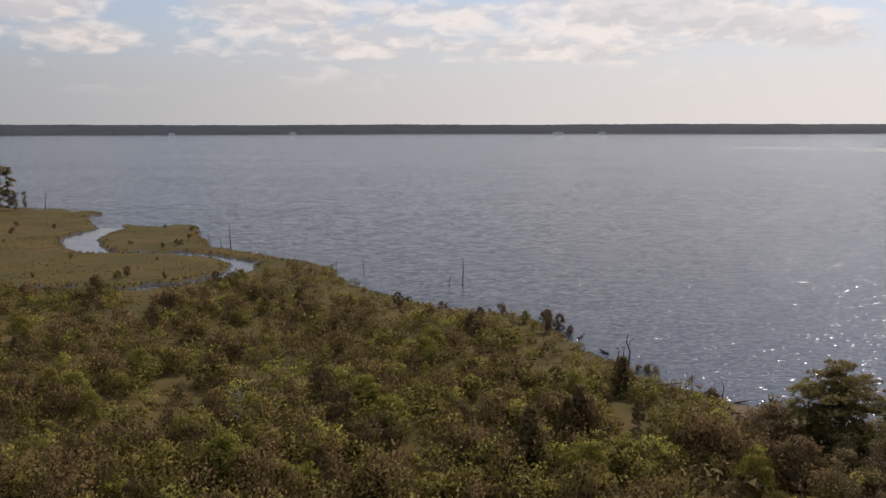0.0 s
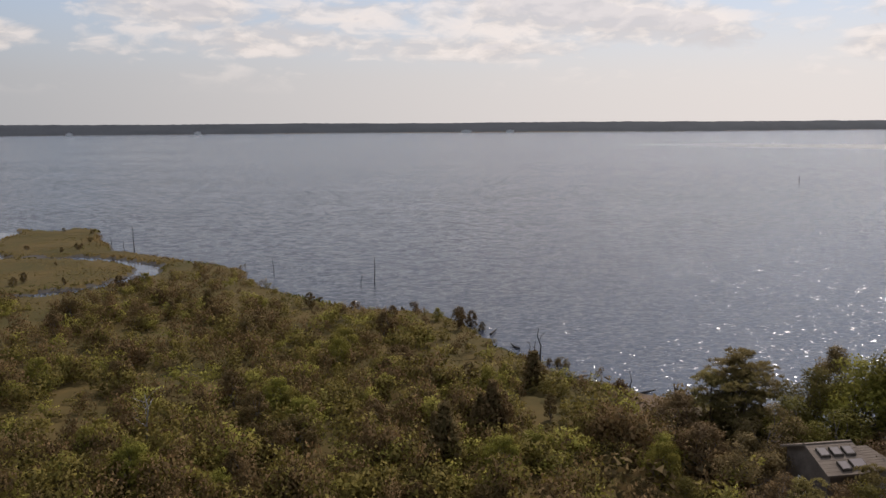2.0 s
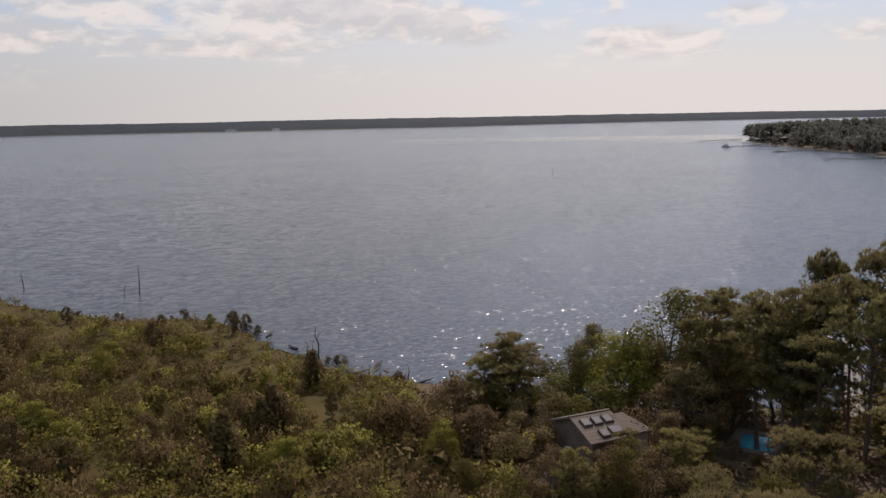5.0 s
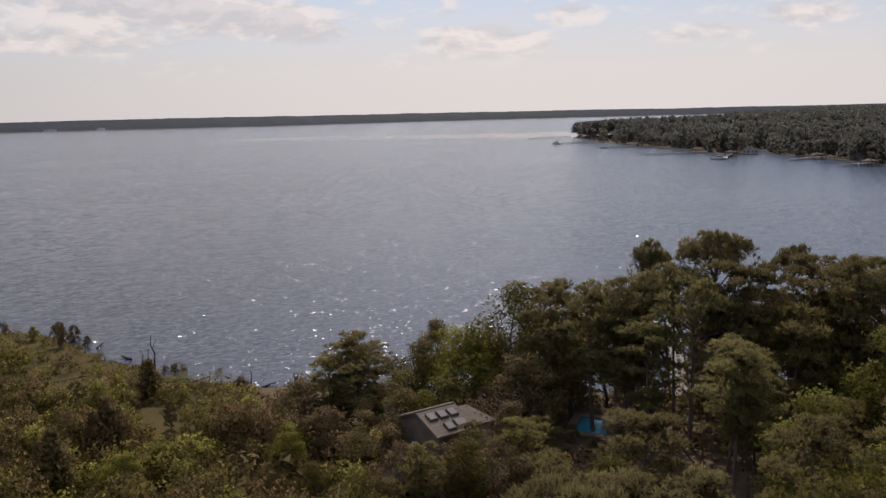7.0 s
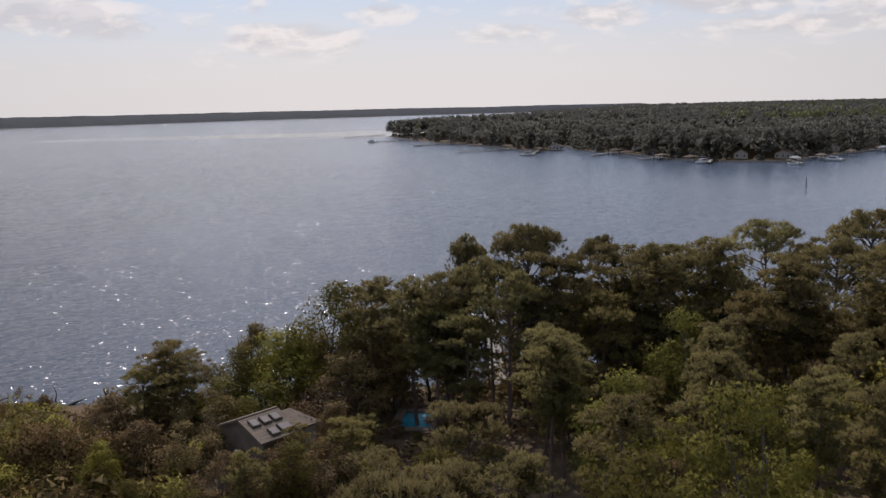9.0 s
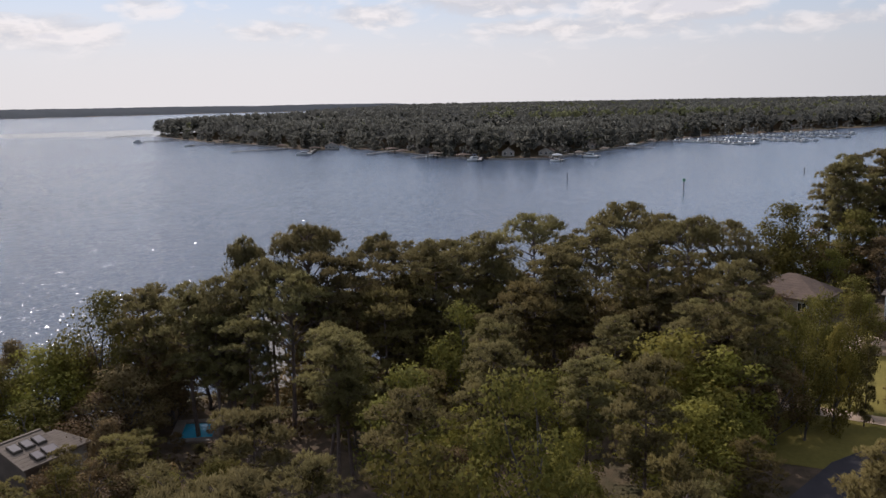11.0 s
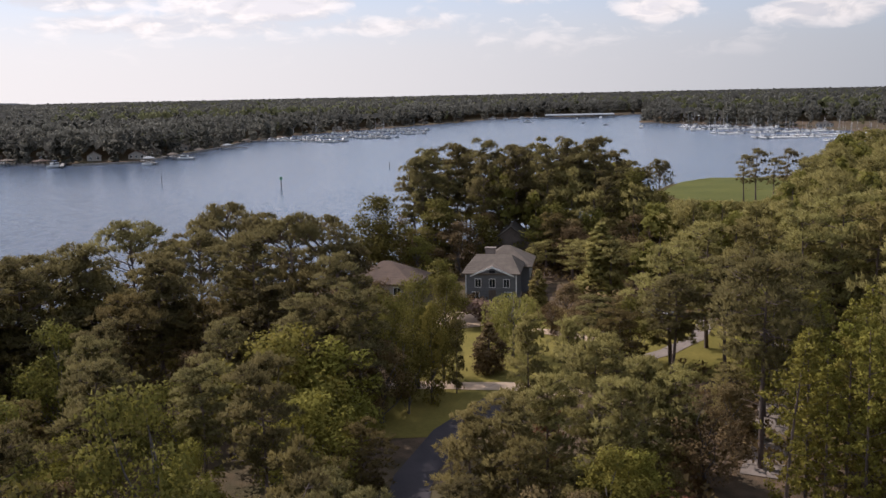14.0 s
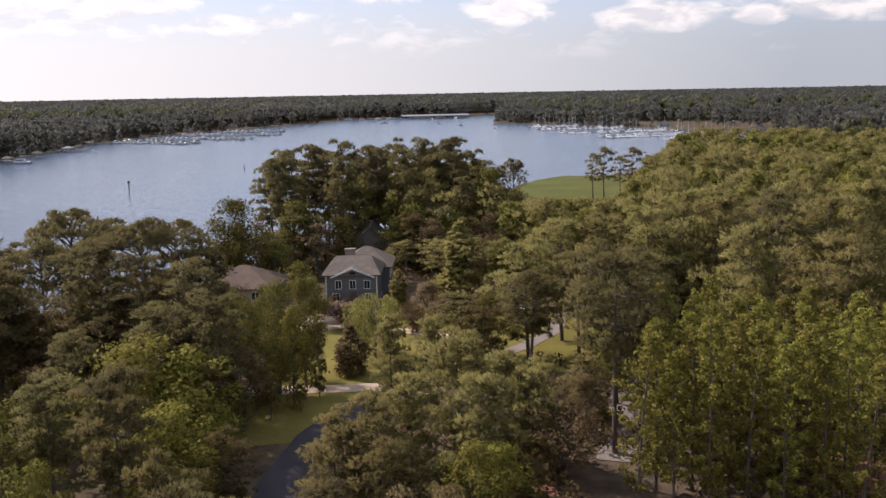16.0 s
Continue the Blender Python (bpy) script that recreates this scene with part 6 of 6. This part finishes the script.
def motor_boat(big):
    t = thing("motorboat", "white cabin motorboat with a flybridge" if big else "small white open motorboat", "boat", "marina motorboats")
    n = 9.5 if big else 6.2
    mesh_object("hull", *hull_mesh(n, 3.2 if big else 2.2, 1.15 if big else 0.75), "boat_white", t, True)
    bm = bmesh.new()
    box(bm, (2.3 if big else 1.2, n * 0.42, 1.5 if big else 0.7), (0, 0, 1.0 if big else 0.75), 0.2)
    part("cabin", bm, "boat_white", t)
    bm = bmesh.new()
    box(bm, (2.34 if big else 1.22, n * 0.36, 0.5 if big else 0.3), (0, 0.1, 1.7 if big else 1.0))
    part("windshield", bm, "pane", t)
    if big:
        bm = bmesh.new()
        box(bm, (2.0, 2.4, 0.12), (0, -0.4, 3.4), 0.04)
        for sx in (-1, 1):
            for sy in (-1, 1):
                box(bm, (0.07, 0.07, 0.95), (sx * 0.9, -0.4 + sy * 1.0, 2.48))
        part("canopy", bm, "navy", t, "navy canvas top")
    bm = bmesh.new()
    box(bm, (0.5, 0.5, 0.8), (0, -n / 2 - 0.2, 0.2), 0.08)
    part("outboard", bm, "pane", t)
    return t


SAILS = [sail_boat("navy"), sail_boat("white")]
MOTORS = [motor_boat(True), motor_boat(False)]
placed = set()


def moor(template, x, y, turn, scale=1.0):
    m = pose(x, y, 0.02, 0, 0, turn)
    if template.name not in placed:
        placed.add(template.name)
        template.matrix_basis = m @ Matrix.Scale(scale, 4)
        return
    made = copy_thing(template, m)
    made.scale = (scale,) * 3


def pier(a, b, width=2.0, step=7.0, label="weathered timber pier on piles", name="pier", height=1.1):
    """A plank deck on two rows of piles from a to b."""
    a, b = Vector((*a, 0)), Vector((*b, 0))
    d = b - a
    turn = math.degrees(math.atan2(d.y, d.x))
    t = thing(name, label, "pier", "piers", m=pose(a.x, a.y, 0, 0, 0, turn))
    bm = bmesh.new()
    box(bm, (d.length, width, 0.16), (d.length / 2, 0, height))
    for s in (-1, 1):
        box(bm, (d.length, 0.15, 0.25), (d.length / 2, s * (width / 2 - 0.2), height - 0.25))
    part("deck", bm, "pier_wood", t)
    pile = None
    for i in range(int(d.length / step) + 1):
        for s in (-1, 1):
            if pile is None:
                v, f = tube([Vector((0, 0, -1.5)), Vector((0, 0, height + 0.9))], [0.16, 0.14], 6)
                ob = mesh_object("post", v, f, "drowned", t)
                pile = ob.data
            else:
                ob = new("post", pile)
                ob.parent = t
            ob.location = (0.3 + i * step, s * (width / 2 + 0.1), 0)
    return t


def marina(rows, seed, sails, per):
    """Piers with boats moored across them on both sides."""
    g = random.Random(seed)
    for (a, b) in rows:
        pier(a, b, 2.4, 14.0, "long marina pier of grey boards on piles")
        d = (Vector(b) - Vector(a))
        n = int(d.length / per)
        side = Vector((-d.y, d.x)).normalized()
        ang = math.degrees(math.atan2(d.y, d.x))
        for i in range(n):
            for s in (-1, 1):
                if g.random() < 0.16:
                    continue
                p = Vector(a) + d * ((i + 0.5) / n) + side * s * (7.4 + g.uniform(-1.5, 1.0))
                which = g.choice(SAILS) if g.random() < sails else g.choice(MOTORS + MOTORS[:1])
                moor(which, p.x, p.y, ang + (0 if (s > 0) == (g.random() < 0.7) else 180) + g.uniform(-4, 4), g.uniform(0.55, 1.05))


marina([((690, 215), (652, 150)), ((735, 205), (700, 120)), ((790, 190), (765, 105)), ((850, 170), (828, 112))], 3, 0.12, 4.6)
marina([((600, -235), (572, -176)), ((650, -232), (622, -142)), ((715, -218), (690, -128)), ((780, -195), (765, -118)), ((840, -165), (822, -118))], 4, 0.62, 4.8)
for x, y, a, k in ((900, -60, 30, 1), (830, -88, 100, 0), (960, -40, 60, 1), (1020, 20, 10, 0)):
    moor(MOTORS[k], x, y, a)


def covered_dock(x, y, turn, length):
    """A long open boat shed: low metal roof on posts over the water."""
    t = thing("covered_dock", "long pale metal-roofed boat shed standing over the water", "boat shed", "covered docks", m=pose(x, y, 0, 0, 0, turn))
    for s in (-1, 1):
        bm = bmesh.new()
        c = [(-length / 2, 0, 5.6), (length / 2, 0, 5.6), (length / 2, s * 10, 4.2), (-length / 2, s * 10, 4.2)]
        slab(bm, c if s < 0 else c[::-1], 0.9)
        part("roof_slope", bm, "roof_metal", t)
    bm = bmesh.new()
    box(bm, (length, 2.2, 0.2), (0, 0, 1.0))
    part("deck", bm, "pier_wood", t)
    post = None
    for i in range(int(length / 9) + 1):
        for s in (-9.4, 0.9, 9.4):
            if post is None:
                v, f = tube([Vector((0, 0, -1.5)), Vector((0, 0, 4.2))], [0.2, 0.2], 6)
                ob = mesh_object("post", v, f, "drowned", t)
                post = ob.data
            else:
                ob = new("post", post)
                ob.parent = t
            ob.location = (-length / 2 + 0.4 + i * 9, s, 0)


covered_dock(1165, -44, 96, 88)
pier((1188, 92), (1176, 4), 3.0, 8.0, "low grey timber dock beside the boat shed")
for x, y, a, k in ((1172, 70, 10, 0), (1170, 52, 190, 1), (1168, 30, 8, 0), (1166, 14, 12, 0), (1140, -70, 95, 0), (1141, -40, 95, 1)):
    moor(MOTORS[k], x, y, a, 1.1)


def channel_marker(az, d, h, board):
    p = bearing(az, d)
    t = thing("channel_marker", "dark channel marker pile with a small board" if board else "slim dark marker pile in the river", "marker", "channel markers", m=pose(p.x, p.y, 0, 0, 0, -az))
    mesh_object("post", *tube([Vector((0, 0, -2)), Vector((0, 0, h))], [0.19, 0.16], 8), "drowned", t, True)
    if board:
        for ry in (35, 145):
            bm = bmesh.new()
            box(bm, (1.0, 0.08, 1.0), (0, -0.24, 0), 0.02)
            b = part("board", bm, "green_sign", t, "square dark green board")
            b.matrix_basis = pose(0, 0, h - 1.1, 0, 0, ry - 90)


channel_marker(72.9, 338, 4.4, True)
channel_marker(65.6, 372, 3.6, False)
channel_marker(27.9, 520, 3.6, False)
channel_marker(79.9, 420, 2.6, False)

def boat_shelter(x, y, turn):
    """An open boat lift: four piles and a low hipped roof over a moored boat."""
    t = thing("boat_shelter", "open boat shelter with a low roof on piles", "boat shelter", "boat shelters", m=pose(x, y, 0, 0, 0, turn))
    hip_roof(t, 5.0, 8.0, 3.0, 4.0, 1.0, random.choice(("roof_metal", "shingle", "tan_shingle", "brown_shingle")), over=0.3)
    for sx in (-2.4, 2.4):
        for sy in (-3.8, 3.8):
            ob = mesh_object("post", *tube([Vector((0, 0, -1.5)), Vector((0, 0, 3.5))], [0.16, 0.14], 6), "drowned", t)
            ob.location = (sx, sy, 0)


def sea_wall(a, b):
    """A timber bulkhead along the bank."""
    a, b = Vector(a), Vector(b)
    d = b - a
    bm = bmesh.new()
    box(bm, (d.length, 0.35, 1.9), (0, 0, -0.8), 0.03)
    for k in range(int(d.length / 3)):
        box(bm, (0.28, 0.5, 2.1), (-d.length / 2 + 1.5 + 3 * k, 0, -0.8))
    ob = part("sea_wall", bm, "pier_wood")
    ob.matrix_basis = pose(*((a + b) / 2), 0, 0, 0, math.degrees(math.atan2(d.y, d.x)))
    tagged(ob, "low grey timber bulkhead along the far bank", "sea wall", kind="structure")


for x, y, a in ((556, 588, 40), (508, 470, 30), (484, 416, 40), (489, 352, 70), (451, 292, 75), (444, 268, 65), (458, 214, 120), (486, 213, 110), (528, 214, 100), (577, 214, 95), (640, 222, 95), (470, 330, 60)):
    boat_shelter(x, y, a)
for a, b in (((446, 252), (462, 222)), ((470, 219), (500, 223)), ((505, 223), (585, 223)), ((590, 223), (665, 230)), ((448, 258), (456, 292)), ((462, 300), (492, 352)), ((560, 585), (530, 495))):
    sea_wall(a, b)
near_a, near_b = bearing(46.6, 101), bearing(46.0, 138)
pier(near_a[:2], near_b[:2], 2.0, 4.0, "grey plank jetty reaching out from the wooded shore", "jetty")
moor(MOTORS[1], near_b.x - 3.5, near_b.y + 1.0, 30, 1.0)
# docks and houses along the headland
for a, b in (((612, 690), (560, 700)), ((566, 592), (520, 585)), ((512, 462), (455, 470)), ((494, 424), (452, 395)), ((500, 358), (462, 352)), ((462, 296), (438, 300)),
             ((456, 262), (432, 250)), ((470, 224), (446, 205)), ((500, 226), (486, 200)), ((712, 866), (640, 855)), ((585, 226), (580, 200)), ((669, 233), (664, 205))):
    pier(a, b, 2.2, 6.0, "long low timber jetty on the headland shore", "jetty")
for k, (x, y, w, turn) in enumerate(SHORE_HOUSES):
    plain_house("waterside_house", ("cream cottage under trees on the headland shore", "tan house with a brown roof on the headland shore", "grey-roofed house among trees on the shore")[k % 3],
                x, y, turn, w * 0.75, 7, 2.8, 5.0, ("cream", "cream", "timber_wall")[k % 3], ("shingle", "brown_shingle", "shingle")[k % 3])
for k, (x, y, a) in enumerate(((452, 398, 40), (458, 300, 20), (436, 256, 70), (448, 210, 10), (484, 205, 0), (520, 587, 50), (560, 702, 20))):
    moor(MOTORS[k % 2], x, y, a, 1.1)
for az, d, w, turn in ((7.4, 2905, 34, 2), (10.2, 2895, 24, -6), (-9.6, 2860, 20, 8), (-17.0, 2740, 18, 5)):
    p = bearing(az, d)
    plain_house("waterside_house", "pale long building at the foot of the far woods", p.x, p.y, turn - az, w, 10, 6.0, 9.0, "white", "roof_metal", False)
for k, (az, d, turn) in enumerate(((97.2, 126, 30), (98.1, 124, 40))):
    p = bearing(az, d)
    t = thing("car", "parked dark grey car beside the pale drive", "car", "parked cars", m=pose(p.x, p.y, height_at(p.x, p.y) + 0.14, 0, 0, turn))
    bm = bmesh.new()
    box(bm, (1.8, 4.4, 0.6), (0, 0, 0.3), 0.12)
    part("body", bm, "car", t)
    bm = bmesh.new()
    box(bm, (1.55, 2.3, 0.55), (0, -0.2, 0.88), 0.16)
    cabin = part("cabin", bm, "tinted_glass", t)
    bm = bmesh.new()
    box(bm, (1.42, 1.7, 0.07), (0, -0.25, 1.42), 0.02)
    part("roof", bm, "car", cabin)
    for sx in (-0.8, 0.8):
        for sy in (-1.35, 1.35):
            v, f = tube([Vector((sx - 0.1, sy, 0.32)), Vector((sx + 0.1, sy, 0.32))], [0.32, 0.32], 10)
            mesh_object("wheel", v, f, "pane", t)
